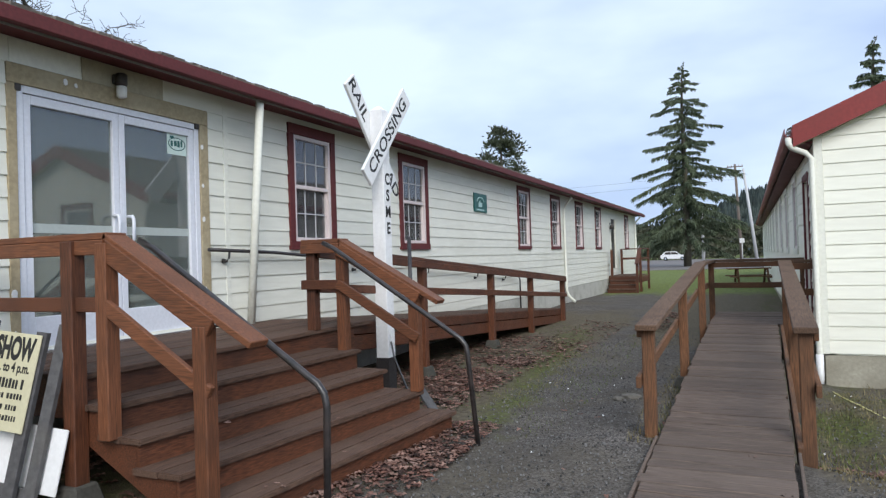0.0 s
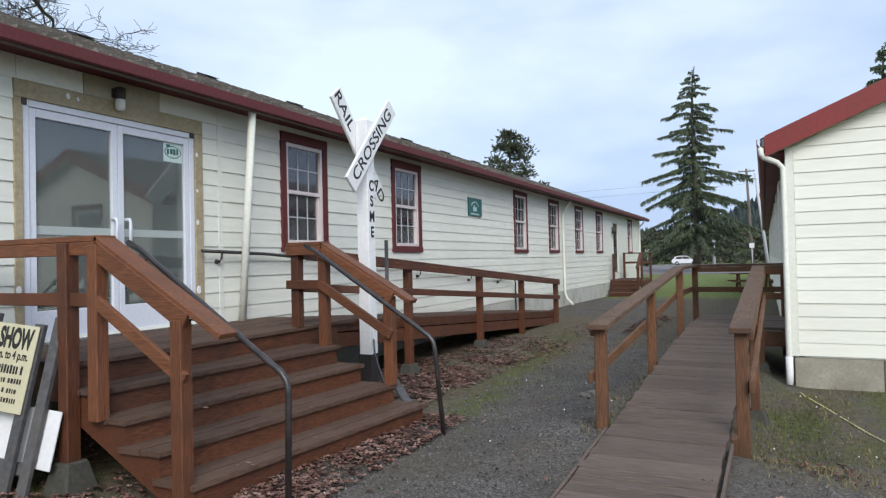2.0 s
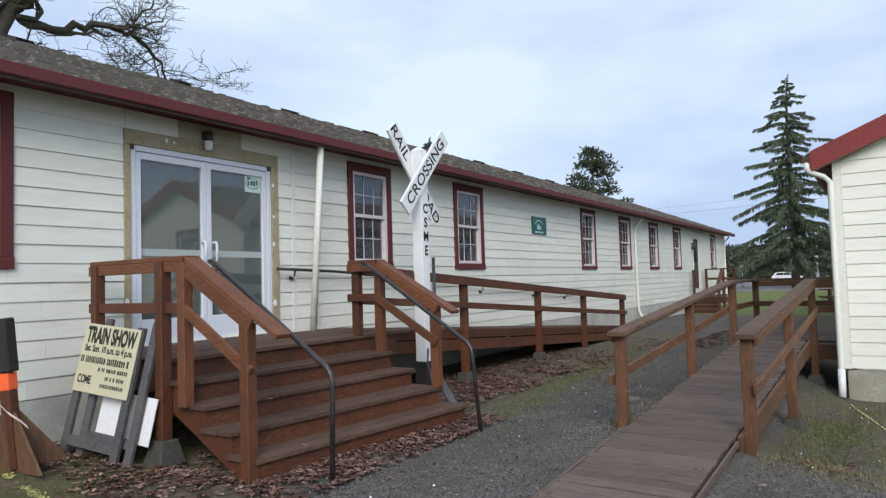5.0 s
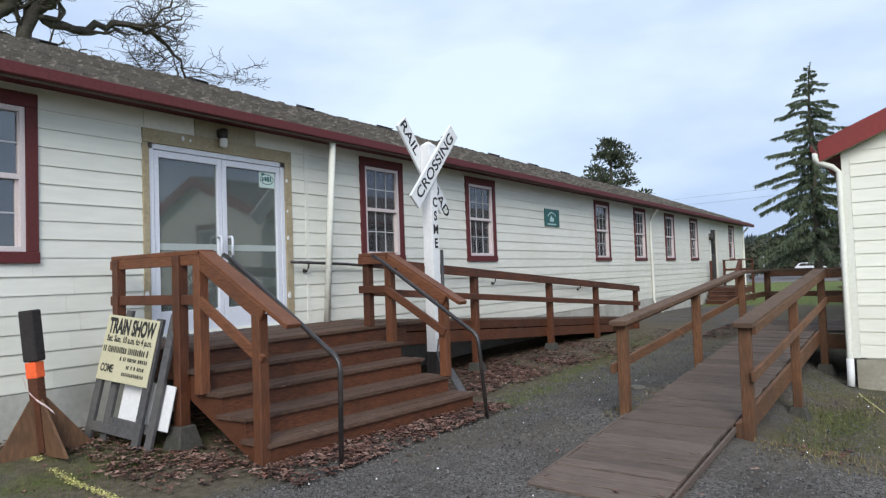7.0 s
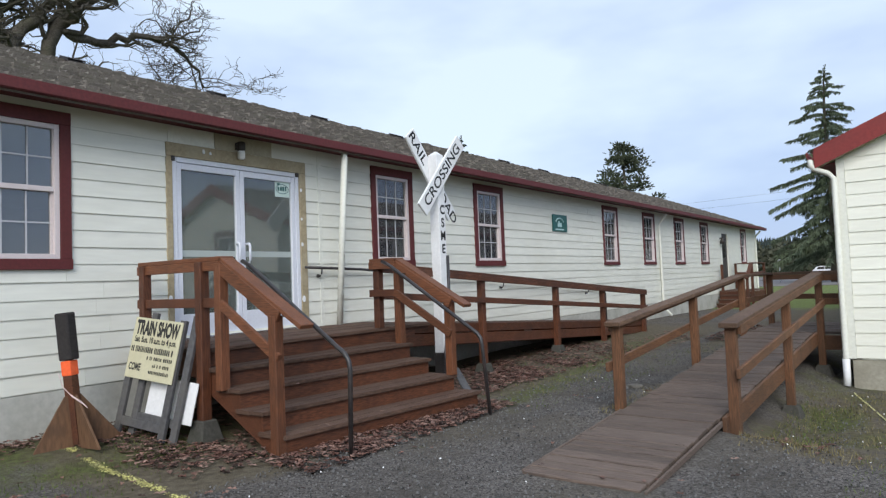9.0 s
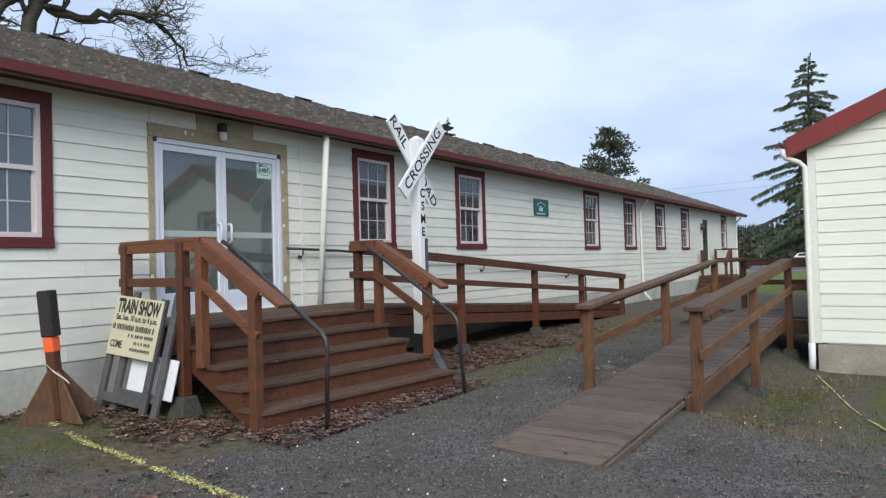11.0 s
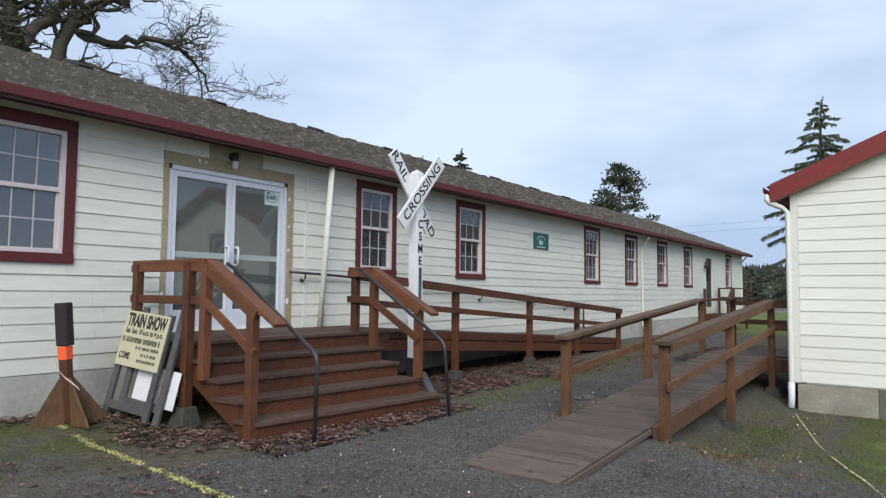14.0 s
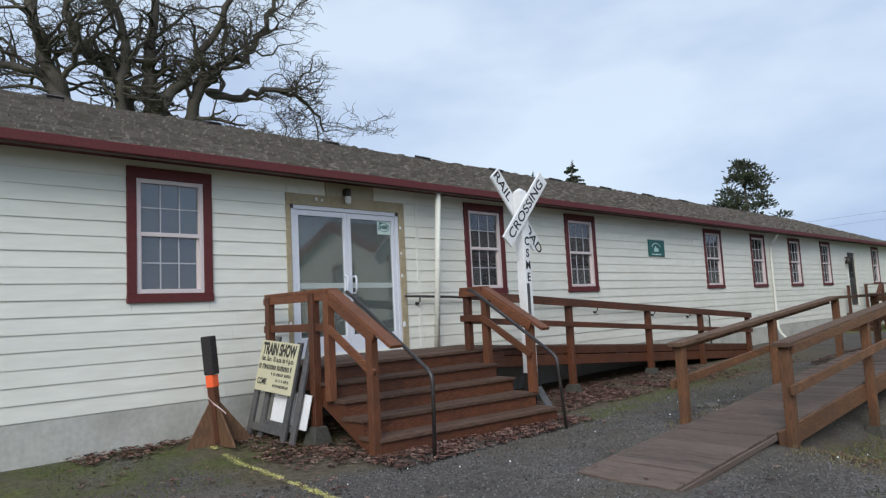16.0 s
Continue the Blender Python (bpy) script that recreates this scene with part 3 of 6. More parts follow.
def window(parent, u0, u1, z0, z1, put, trim=0.105, curtain=False, seed=0, name="window", paint=MAROON):
    """A double-hung window: painted casing, vinyl frame, two sashes with muntins and panes. Built along u, outward -d."""
    def b(ua, ub, da, db, za, zb, bev=0.003):
        bm = bmesh.new()
        vs = [bm.verts.new(put(u, d, z)) for z in (za, zb) for u, d in ((ua, da), (ub, da), (ub, db), (ua, db))]
        fs = [bm.faces.new([vs[i] for i in f]) for f in BOXF]
        bmesh.ops.recalc_face_normals(bm, faces=bm.faces)
        if bev:
            bmesh.ops.bevel(bm, geom=list(bm.edges), offset=bev, segments=1, affect="EDGES")
        return bm

    win = part(name, b(u0, u1, -0.042, 0.0, z1 - trim * 1.25, z1), paint, parent, "maroon trimmed double hung window" if paint == MAROON else "cream trimmed double hung window")
    part("side_casing", b(u0, u0 + trim, -0.038, 0.0, z0 + trim, z1 - trim * 1.25 - 0.001), paint, win)
    part("side_casing", b(u1 - trim, u1, -0.038, 0.0, z0 + trim, z1 - trim * 1.25 - 0.001), paint, win)
    part("sill", b(u0 - 0.005, u1 + 0.005, -0.048, 0.0, z0, z0 + trim - 0.001), paint, win)
    a0, a1, c0, c1 = u0 + trim, u1 - trim, z0 + trim, z1 - trim * 1.25
    f = 0.05
    part("frame", b(a0, a0 + f, -0.022, 0.07, c0, c1), VINYL, win)
    part("frame", b(a1 - f, a1, -0.022, 0.07, c0, c1), VINYL, win)
    part("frame", b(a0 + f, a1 - f, -0.020, 0.07, c1 - f, c1), VINYL, win)
    part("frame", b(a0 + f, a1 - f, -0.026, 0.07, c0, c0 + f), VINYL, win)
    mid = (c0 + c1) / 2 + 0.02
    part("meeting_rail", b(a0 + f, a1 - f, -0.010, 0.055, mid - 0.025, mid + 0.025), VINYL, win)
    for lo, hi, dep in ((mid + 0.025, c1 - f, 0.012), (c0 + f, mid - 0.025, 0.034)):
        s0, s1 = a0 + f, a1 - f
        ins = 0.022 if dep > 0.02 else 0.008
        part("sash", b(s0, s0 + ins, dep - 0.018, dep + 0.02, lo, hi, 0), VINYL, win)
        part("sash", b(s1 - ins, s1, dep - 0.018, dep + 0.02, lo, hi, 0), VINYL, win)
        pane = part("pane", b(s0 + ins, s1 - ins, dep + 0.004, dep + 0.009, lo, hi, 0), GLASS, win)
        pane.visible_shadow = False
        w3 = (s1 - s0 - 2 * ins) / 3
        for k in (1, 2):
            u = s0 + ins + k * w3
            part("muntin", b(u - 0.0075, u + 0.0075, dep - 0.006, dep + 0.003, lo, hi, 0), MUNTIN, win)
        zc = (lo + hi) / 2
        part("muntin", b(s0 + ins, s1 - ins, dep - 0.007, dep + 0.002, zc - 0.0075, zc + 0.0075, 0), MUNTIN, win)
    if curtain:
        bm = bmesh.new()
        n, prev = 24, None
        for i in range(n + 1):
            u = a0 + 0.05 + (a1 - a0 - 0.1) * i / n
            d = 0.12 + 0.02 * math.sin(i * 1.9 + seed)
            row = [bm.verts.new(put(u, d, z)) for z in (c0 + 0.02, c0 + (c1 - c0) * 0.45)]
            if prev:
                bm.faces.new((prev[0], row[0], row[1], prev[1]))
            prev = row
        bmesh.ops.solidify(bm, geom=bm.faces[:], thickness=0.003)
        part("curtain", bm, CURTAIN, win, "white cloth curtain")
    return win


def shingles(parent, y0, y1, x_eave, z_eave, slope, run, sign, near, lift_k=1.0):
    """Shingle tabs laid in courses up the slope; those in the near stretch are pieces of their own."""
    rng = random.Random(11)
    ln = math.hypot(1, slope)
    cx, cz = 1 / ln, slope / ln
    total = run * ln
    meshes = []
    # most tabs lie flat; every third has curled up at its lower edge
    for k in range(6):
        w, lift = rng.uniform(0.10, 0.19), (rng.uniform(0.036, 0.052) if k % 3 == 2 else rng.uniform(0.012, 0.024)) * lift_k
        vs = [(0, 0, lift), (0, w, lift), (0.165, w, 0.003), (0.165, 0, 0.003), (0, 0, -0.001), (0, w, -0.001), (0.165, w, -0.001), (0.165, 0, -0.001)]
        meshes.append((w, mesh_of("tab", vs, [(0, 3, 2, 1), (0, 1, 5, 4), (1, 2, 6, 5), (2, 3, 7, 6), (3, 0, 4, 7)], SHINGLE), vs))
    verts, faces, n, count, s = [], [], 0, 0, -0.03
    m3 = Matrix(((-sign * cx, 0, sign * cz), (0, 1, 0), (cz, 0, cx)))
    while s < total:
        y = y0
        while y < y1:
            w, me, vs = meshes[rng.randrange(6)]
            p = Vector((x_eave - sign * s * cx, y, z_eave + s * cz))
            turn = Matrix.Rotation(rng.gauss(0, 0.012), 3, "Z")
            if near and near[0] < y < near[1] and s < near[2] and count < 300:
                ob = new("shingle", me)
                ob.parent = parent
                mm = (m3 @ turn).to_4x4()
                mm.translation = p
                ob.matrix_local = mm
                count += 1
            else:
                k = len(verts)
                r3 = m3 @ turn
                verts += [tuple(p + r3 @ Vector(v)) for v in vs]
                faces += [(k, k + 3, k + 2, k + 1), (k, k + 1, k + 5, k + 4), (k + 3, k, k + 4, k + 7)]
            y += w + 0.018
        s += 0.14
    ob = new("shingle_field", mesh_of("shingle_field", verts, faces, SHINGLE_I))
    ob.parent = parent
    tagged(ob, "mossy brown shingle courses", kind="stuff")


def downspout(parent, pts, r=0.042, name="downspout"):
    return part(name, tube(pts, r, 8), CREAM, parent, "cream painted metal downspout")


XW = -5.215
P_LEFT = lambda u, d, z: (XW - d, u, z)
LEFT_WINDOWS = [(1.43, 2.435), (6.9, 7.915), (9.765, 10.825), (15.86, 16.90), (18.87, 19.91), (21.88, 22.93), (24.97, 26.02), (31.4, 32.42)]


def left_building():
    bld = thing("building", "long low cream building with maroon trim and brown shingle roof", "building")
    y0, y1, zb, zt = -9.0, 34.75, 0.522, 3.344
    doors = [(3.475, 5.56, 0.87, 3.14), (27.95, 29.15, 0.85, 3.05)]
    holes = [(a + 0.1, b - 0.1, 1.79, 3.15) for a, b in LEFT_WINDOWS] + [(3.552, 5.445, 0.87, 2.985), (28.05, 29.05, 0.85, 2.95)]
    wall = part("wall", wall_solid(y0, y1, zb - 0.02, zt + 0.1, holes, 0.14, P_LEFT), SIDING, bld, "cream lap siding wall")
    siding(wall, y0, y1, zb, zt, 0.1745, [(a, b, 1.69, 3.268) for a, b in LEFT_WINDOWS] + doors, P_LEFT, SIDING, seed=3)
    part("foundation", box(XW - 0.2, XW + 0.012, y0, y1 + 0.02, -0.5, zb - 0.012, 0.0), CONC, bld, "grey painted concrete foundation")
    for i, (a, b) in enumerate(LEFT_WINDOWS):
        window(bld, a, b, 1.69, 3.268, P_LEFT, trim=0.105 if i < 3 else 0.085, curtain=(i in (3, 4, 5)), seed=i)
    # other walls, floor and ceiling close the place
    inner = bmesh.new()
    add_box(inner, -14.2, -14.06, y0, y1, 0.3, 3.4)
    add_box(inner, -14.06, XW - 0.14, y0, y0 + 0.14, 0.3, 3.4)
    part("back_wall", inner, INNER, bld)
    part("end_wall", prism([(-14.2, -0.3), (XW, -0.3), (XW, 3.34), (-9.7, 5.15), (-14.2, 3.34)], "y", y1 - 0.14, y1), SIDING, bld)
    part("interior_floor", box(-14.06, XW - 0.14, y0 + 0.14, y1 - 0.14, 0.7, 0.84, 0), INNER, bld)
    part("interior_ceiling", box(-14.06, XW - 0.14, y0 + 0.14, y1 - 0.14, 3.34, 3.40, 0), INNER, bld)
    # unseen pale wall, added close behind the door to brighten its panes
    part("vestibule_wall", box(-6.0, -5.9, 3.0, 6.0, 0.84, 3.34, 0), BACKING, bld)
    sl, e, r = 0.395, -4.83, -9.7
    ze, zr = 3.42, 3.42 + 0.395 * 4.87
    roof = part("roof", prism([(e, ze - 0.03), (r, zr - 0.03), (2 * r - e, ze - 0.03), (2 * r - e, ze - 0.14), (r, zr - 0.14), (e, ze - 0.14)], "y", y0 - 0.3, y1 + 0.35), SHINGLE_I, bld, "mossy weathered brown shingle roof")
    shingles(roof, y0 - 0.3, y1 + 0.35, e + 0.03, ze - 0.012, sl, 4.87, 1, (0.0, 7.5, 1.75))
    part("fascia", box(e - 0.005, e + 0.068, y0 - 0.3, y1 + 0.35, ze - 0.118, ze - 0.004, 0.008), MAROON, bld, "dark maroon fascia board")
    part("soffit", box(XW - 0.02, e - 0.006, y0 - 0.3, y1 + 0.35, 3.345, 3.36, 0), MAROON, bld)
    for k in range(-3, 10):
        y = 4.38 + 2.72 * k
        x = -9.36
        z = ze + sl * (e - x)
        v = part("roof_vent", prism([(x + 0.16, z - 0.07), (x + 0.16, z - 0.01), (x + 0.10, z + 0.045), (x - 0.12, z + 0.125), (x - 0.16, z + 0.10), (x - 0.16, z)], "y", y - 0.13, y + 0.13), DARKMETAL, bld, "dark brown metal roof vent")
        part("hood", prism([(x + 0.17, z + 0.015), (x - 0.14, z + 0.128), (x - 0.14, z + 0.14), (x + 0.17, z + 0.028)], "y", y - 0.145, y + 0.145), DARKMETAL, v)
    # pipe by the entrance, downspouts further on
    downspout(bld, [(-5.11, 6.06, 0.86), (-4.99, 6.04, 2.1), (-4.87, 6.02, 3.34)], 0.044, "vent_pipe")
    # thin flat upright strip that marks a joint in the siding
    part("wall_pipe", box(XW + 0.010, XW + 0.020, 5.79, 5.86, 0.9, 3.3), CREAM, bld)
    for y in (20.25, 34.3):
        downspout(bld, [(-4.9, y, 3.27), (-4.95, y, 3.2), (-5.12, y, 3.02), (-5.14, y, 2.9), (-5.14, y, 0.45), (-5.08, y, 0.28), (-4.88, y - 0.05, 0.09)], 0.04)
    part("foundation_vent", box(XW + 0.01, XW + 0.03, 13.2, 13.6, 0.2, 0.38, 0.004), DARKMETAL, bld)
    # entrance: tan casing, white aluminium double door
    ent = part("door", box(XW, XW + 0.03, 3.475, 5.56, 2.985, 3.14), TANTRIM, bld, "white aluminium glazed double door in tan casing")
    part("casing", box(XW, XW + 0.028, 3.475, 3.551, 0.87, 2.984), TANTRIM, ent)
    part("casing", box(XW, XW + 0.028, 5.446, 5.56, 0.87, 2.984), TANTRIM, ent)
    part("bare_patch", box(XW + 0.004, XW + 0.027, 4.12, 4.98, 3.142, 3.335, 0), PATCHB, ent, "bare beige patch over the door")
    part("bare_patch", box(XW + 0.004, XW + 0.027, 3.5, 4.10, 3.142, 3.335, 0), CREAM, ent)
    for yy in (3.535, 5.385):
        part("hinge", box(XW + 0.010, XW + 0.034, yy, yy + 0.05, 2.93, 2.985, 0.004), DARKMETAL, ent)
    rng = random.Random(8)
    for k in range(13):
        yy, zz = (rng.choice((3.5, 5.47)), rng.uniform(0.95, 2.95)) if k < 11 else (rng.uniform(3.5, 5.45), rng.uniform(3.05, 3.09))
        s = rng.uniform(0.012, 0.028)
        ring = [(yy + s * rng.uniform(0.9, 1.1) * math.cos(a), zz + 1.5 * s * rng.uniform(0.9, 1.1) * math.sin(a)) for a in np.linspace(0, 5.6, 8)]
        bm = prism(ring, "x", XW + 0.026, XW + 0.0318 + 0.0006 * k)
        part("filler_patch", bm, WHITE, ent)
    fr = 0.06
    x0, x1 = XW - 0.07, XW + 0.012
    part("door_frame", box(x0, x1, 3.552, 3.552 + fr, 0.87, 2.985), ALU, ent)
    part("door_frame", box(x0, x1, 5.445 - fr, 5.445, 0.87, 2.985), ALU, ent)
    part("door_frame", box(x0, x1, 3.552 + fr, 5.445 - fr, 2.985 - fr, 2.985), ALU, ent)
    part("threshold", box(x0, XW + 0.04, 3.552, 5.445, 0.868, 0.895), CHROME, ent)
    mid = 4.49
    for s0, s1, hy in ((3.552 + fr + 0.004, mid - 0.003, mid - 0.075), (mid + 0.003, 5.445 - fr - 0.004, mid + 0.075)):
        leaf = part("door_leaf", box(x0 + 0.02, x1 - 0.012, s0, s0 + 0.062, 0.90, 2.92), ALU, ent)
        part("stile", box(x0 + 0.02, x1 - 0.012, s1 - 0.062, s1, 0.90, 2.92), ALU, leaf)
        part("rail", box(x0 + 0.02, x1 - 0.012, s0 + 0.062, s1 - 0.062, 2.845, 2.92), ALU, leaf)
        part("rail", box(x0 + 0.02, x1 - 0.012, s0 + 0.062, s1 - 0.062, 0.90, 1.16), ALU, leaf)
        g = part("pane", box(XW - 0.035, XW - 0.029, s0 + 0.062, s1 - 0.062, 1.16, 2.845, 0), DGLASS, leaf)
        g.visible_shadow = False
        # pale band across each pane, just above push bar height
        part("safety_stripe", box(XW - 0.0285, XW - 0.0275, s0 + 0.063, s1 - 0.063, 1.83, 1.905, 0), STRIPE, leaf, "pale stripe across the glass")
        part("push_bar", box(XW - 0.10, XW - 0.06, s0 + 0.07, s1 - 0.07, 1.78, 1.86, 0.008), ALU, leaf, "white push bar seen through the glass")
        part("handle", tube([(x1 - 0.01, hy, 1.755), (x1 + 0.05, hy, 1.755), (x1 + 0.065, hy, 1.785), (x1 + 0.065, hy, 1.965), (x1 + 0.05, hy, 1.995), (x1 - 0.01, hy, 1.995)], 0.015, 8), ALU, leaf, "white pull handle")
    st = part("door_notice", box(XW - 0.0285, XW - 0.0265, 5.065, 5.312, 2.64, 2.845, 0), NOTICE, ent, "pale green and white notice on the glass")
    bar = bmesh.new()
    for k, w in enumerate((0.026, 0.034, 0.03, 0.024)):
        add_box(bar, XW - 0.0262, XW - 0.0252, 5.11 + 0.042 * k, 5.11 + 0.042 * k + w, 2.72 + 0.006 * (k % 2), 2.775 + 0.004 * k)
    add_box(bar, XW - 0.0262, XW - 0.0252, 5.10, 5.15, 2.80, 2.825)
    part("print", bar, GREEN, st)
    part("ring", tube([(XW - 0.0258, 5.188 + 0.105 * math.cos(a), 2.748 + 0.062 * math.sin(a)) for a in np.linspace(0, math.tau, 25)], 0.0045, 6), GREEN, st)
    for s0, s1 in ((3.66, 3.95), (4.95, 5.2)):
        part("hold_open", box(XW - 0.06, XW - 0.045, s0, s1, 2.80, 2.835, 0.003), ALU, ent)
    # lamp over the entrance
    lamp = part("wall_lamp", box(XW + 0.005, XW + 0.05, 4.41, 4.51, 3.17, 3.26, 0.01), DARKMETAL, bld, "dark bronze lamp with frosted jar")
    part("cap", tube([(XW + 0.085, 4.46, 3.15), (XW + 0.085, 4.46, 3.17), (XW + 0.085, 4.46, 3.255), (XW + 0.085, 4.46, 3.268)], [0.042, 0.052, 0.052, 0.034], 14), DARKMETAL, lamp)
    part("jar", tube([(XW + 0.085, 4.46, 3.045), (XW + 0.085, 4.46, 3.058), (XW + 0.085, 4.46, 3.12), (XW + 0.085, 4.46, 3.158)], [0.026, 0.044, 0.047, 0.041], 14), FROST, lamp, "frosted glass jar")
    # green plaque
    pl = part("plaque", box(XW + 0.02, XW + 0.045, 12.97, 13.70, 2.475, 2.865), GREEN, bld, "dark green plaque with pale emblem")
    arc = [(13.3 + 0.2 * math.cos(a), 2.66 + 0.12 * math.sin(a)) for a in np.linspace(0.25, 2.9, 14)]
    part("emblem_arc", tube([(XW + 0.047, y, z) for y, z in arc], 0.014, 6), PALE, pl)
    em = bmesh.new()
    add_box(em, XW + 0.044, XW + 0.049, 13.2, 13.4, 2.58, 2.67, 0.002)
    add_box(em, XW + 0.044, XW + 0.049, 13.24, 13.3, 2.67, 2.71, 0.002)
    add_box(em, XW + 0.044, XW + 0.049, 13.08, 13.52, 2.505, 2.535, 0.002)
    part("emblem", em, PALE, pl)
    # far door
    d2 = part("door", box(XW, XW + 0.028, 27.95, 29.15, 2.95, 3.05), CREAM, bld, "dark side door with cream casing")
    part("casing", box(XW, XW + 0.026, 27.95, 28.05, 0.85, 2.949), CREAM, d2)
    part("casing", box(XW, XW + 0.026, 29.05, 29.15, 0.85, 2.949), CREAM, d2)
    lf = part("door_leaf", box(XW - 0.08, XW - 0.03, 28.05, 29.05, 0.85, 2.95), DARKMETAL, d2)
    part("handle", tube([(XW - 0.03, 28.15, 1.9), (XW + 0.03, 28.15, 1.9)], 0.03, 8), CHROME, lf)
    part("panel", box(XW - 0.031, XW - 0.022, 28.2, 28.8, 1.95, 2.75), GLASS, lf)
    part("wall_lamp", tube([(XW + 0.02, 27.75, 2.72), (XW + 0.12, 27.75, 2.75), (XW + 0.12, 27.75, 2.62), (XW + 0.12, 27.75, 2.5)], [0.03, 0.05, 0.09, 0.10], 8), DARKMETAL, bld)


def right_building():
    bld = thing("building", "cream lap siding building with red rake boards on concrete", "building")
    xc, yc, L, W = 0.745, 10.115, 34.0, 5.0
    put_g = lambda u, d, z: (u, yc + d, z)
    put_s = lambda u, d, z: (xc + d, u, z)
    sl, xe, ze = 0.425, 0.485, 3.085
    xr = xc + W / 2
    zr = ze + sl * (xr - xe)
    under = 0.255

    def gable(u, z):
        # limits of a board at its lower and upper edges under the slope
        lim = lambda w: (max(xc, xe + (w + under - ze) / sl), min(xc + W, 2 * xr - xe - (w + under - ze) / sl))
        lo, hi = lim(z - pitch), lim(z)
        return ((lo[0], hi[0]), (lo[1], hi[1]))

    zb, pitch = 0.15, 0.1745
    win_g = [(2.31, 3.34, 1.35, 2.97)]
    wg = part("wall", wall_solid(xc, xc + W, zb - 0.02, 2.86, [(2.41, 3.24, 1.45, 2.855)], 0.14, put_g), SIDING_R, bld, "cream lap siding gable wall")
    part("gable_wall", prism([(xc, 2.861), (xc + W, 2.861), (xc + W, 3.07), (xr, zr - 0.14), (xc, 3.07)], "y", yc + 0.02, yc + 0.14), SIDING_R, bld)
    siding(wg, xc + 0.08, xc + W, zb, zr - 0.15, pitch, win_g, put_g, SIDING_R, top=gable, seed=7)
    part("corner_board", box(xc - 0.022, xc + 0.078, yc - 0.03, yc - 0.001, zb - 0.01, 2.94), CREAM, bld)
    part("corner_board", box(xc - 0.024, xc - 0.001, yc, yc + 0.09, zb - 0.01, 2.88), CREAM, bld)
    window(bld, 2.31, 3.34, 1.35, 2.97, put_g)
    side_w = [(13.6 + 2.9 * k, 14.6 + 2.9 * k) for k in range(10)]
    door = (11.15, 12.15, 0.46, 2.62)
    holes = [(a + 0.1, b - 0.1, 1.5, 2.72) for a, b in side_w] + [(11.25, 12.05, 0.46, 2.52)]
    ws = part("wall", wall_solid(yc, yc + L, zb - 0.02, 2.9, holes, 0.14, put_s), SIDING_R, bld)
    siding(ws, yc + 0.09, yc + L, zb, 2.86, pitch, [(a, b, 1.4, 2.84) for a, b in side_w] + [door], put_s, SIDING_R, seed=9)
    for a, b in side_w:
        window(bld, a, b, 1.4, 2.84, put_s, paint=CREAM)
    d = part("door", box(xc - 0.03, xc, 11.15, 12.15, 2.52, 2.62), MAROON, bld, "dark side door with maroon casing")
    part("casing", box(xc - 0.028, xc, 11.15, 11.25, 0.46, 2.519), MAROON, d)
    part("casing", box(xc - 0.028, xc, 12.05, 12.15, 0.46, 2.519), MAROON, d)
    part("door_leaf", box(xc + 0.03, xc + 0.08, 11.25, 12.05, 0.46, 2.52), VINYL, d)
    part("back_wall", box(xc + W - 0.14, xc + W, yc + 0.14, yc + L, zb, 2.95, 0), INNER, bld)
    part("end_wall", prism([(xc, zb), (xc + W, zb), (xc + W, 2.95), (xr, zr - 0.2), (xc, 2.95)], "y", yc + L, yc + L + 0.14), SIDING_R, bld)
    part("interior_floor", box(xc + 0.14, xc + W - 0.14, yc + 0.14, yc + L, 0.3, 0.44, 0), INNER, bld)
    part("interior_ceiling", box(xc + 0.14, xc + W - 0.14, yc + 0.14, yc + L, 2.93, 2.97, 0), INNER, bld)
    # foundation of separate blocks at the front
    part("foundation", box(xc + 0.02, xc + W, yc + 0.02, yc + L, -0.8, zb - 0.02, 0), CONC2, bld, "grey concrete foundation")
    x = xc + 0.022
    for i, w in enumerate((1.01, 0.69, 1.15, 0.9, 1.2)):
        part("foundation_panel", box(x + 0.004, x + w - 0.004, yc + (0.008, 0.002, 0.006)[i % 3], yc + 0.019, -0.7, zb - 0.022, 0.003), (CONC2, BLOCK, CONC2)[i % 3], bld)
        x += w
    # roof
    y0, y1 = yc - 0.2, yc + L + 0.4
    out = [(xe, ze - 0.02), (xr, zr - 0.02), (2 * xr - xe, ze - 0.02), (2 * xr - xe, ze - 0.13), (xr, zr - 0.13), (xe, ze - 0.13)]
    roof = part("roof", prism(out, "y", y0 + 0.03, y1), SHINGLE_I, bld, "dark brown shingle roof")
    shingles(roof, y0 + 0.04, y1, xe - 0.03, ze - 0.01, sl, W / 2 + 0.27, -1, None, 0.12)
    part("rake_board", prism([(xe, ze + 0.012), (xr, zr + 0.012), (xr, zr - 0.265), (xe, ze - 0.265)], "y", y0, y0 + 0.035), RED, bld, "red painted rake board")
    part("rake_board", prism([(2 * xr - xe, ze + 0.012), (xr, zr + 0.012), (xr, zr - 0.265), (2 * xr - xe, ze - 0.265)], "y", y0, y0 + 0.035), RED, bld, "red painted rake board")
    part("rake_soffit", prism([(xe + 0.02, ze - 0.23), (xr, zr - 0.23), (2 * xr - xe - 0.02, ze - 0.23), (2 * xr - xe - 0.02, ze - 0.25), (xr, zr - 0.25), (xe + 0.02, ze - 0.25)], "y", y0 + 0.036, yc - 0.001), TANTRIM, bld)
    part("soffit", box(xe + 0.01, xc - 0.025, yc + 0.001, y1, 2.875, 2.895, 0), MAROON, bld)
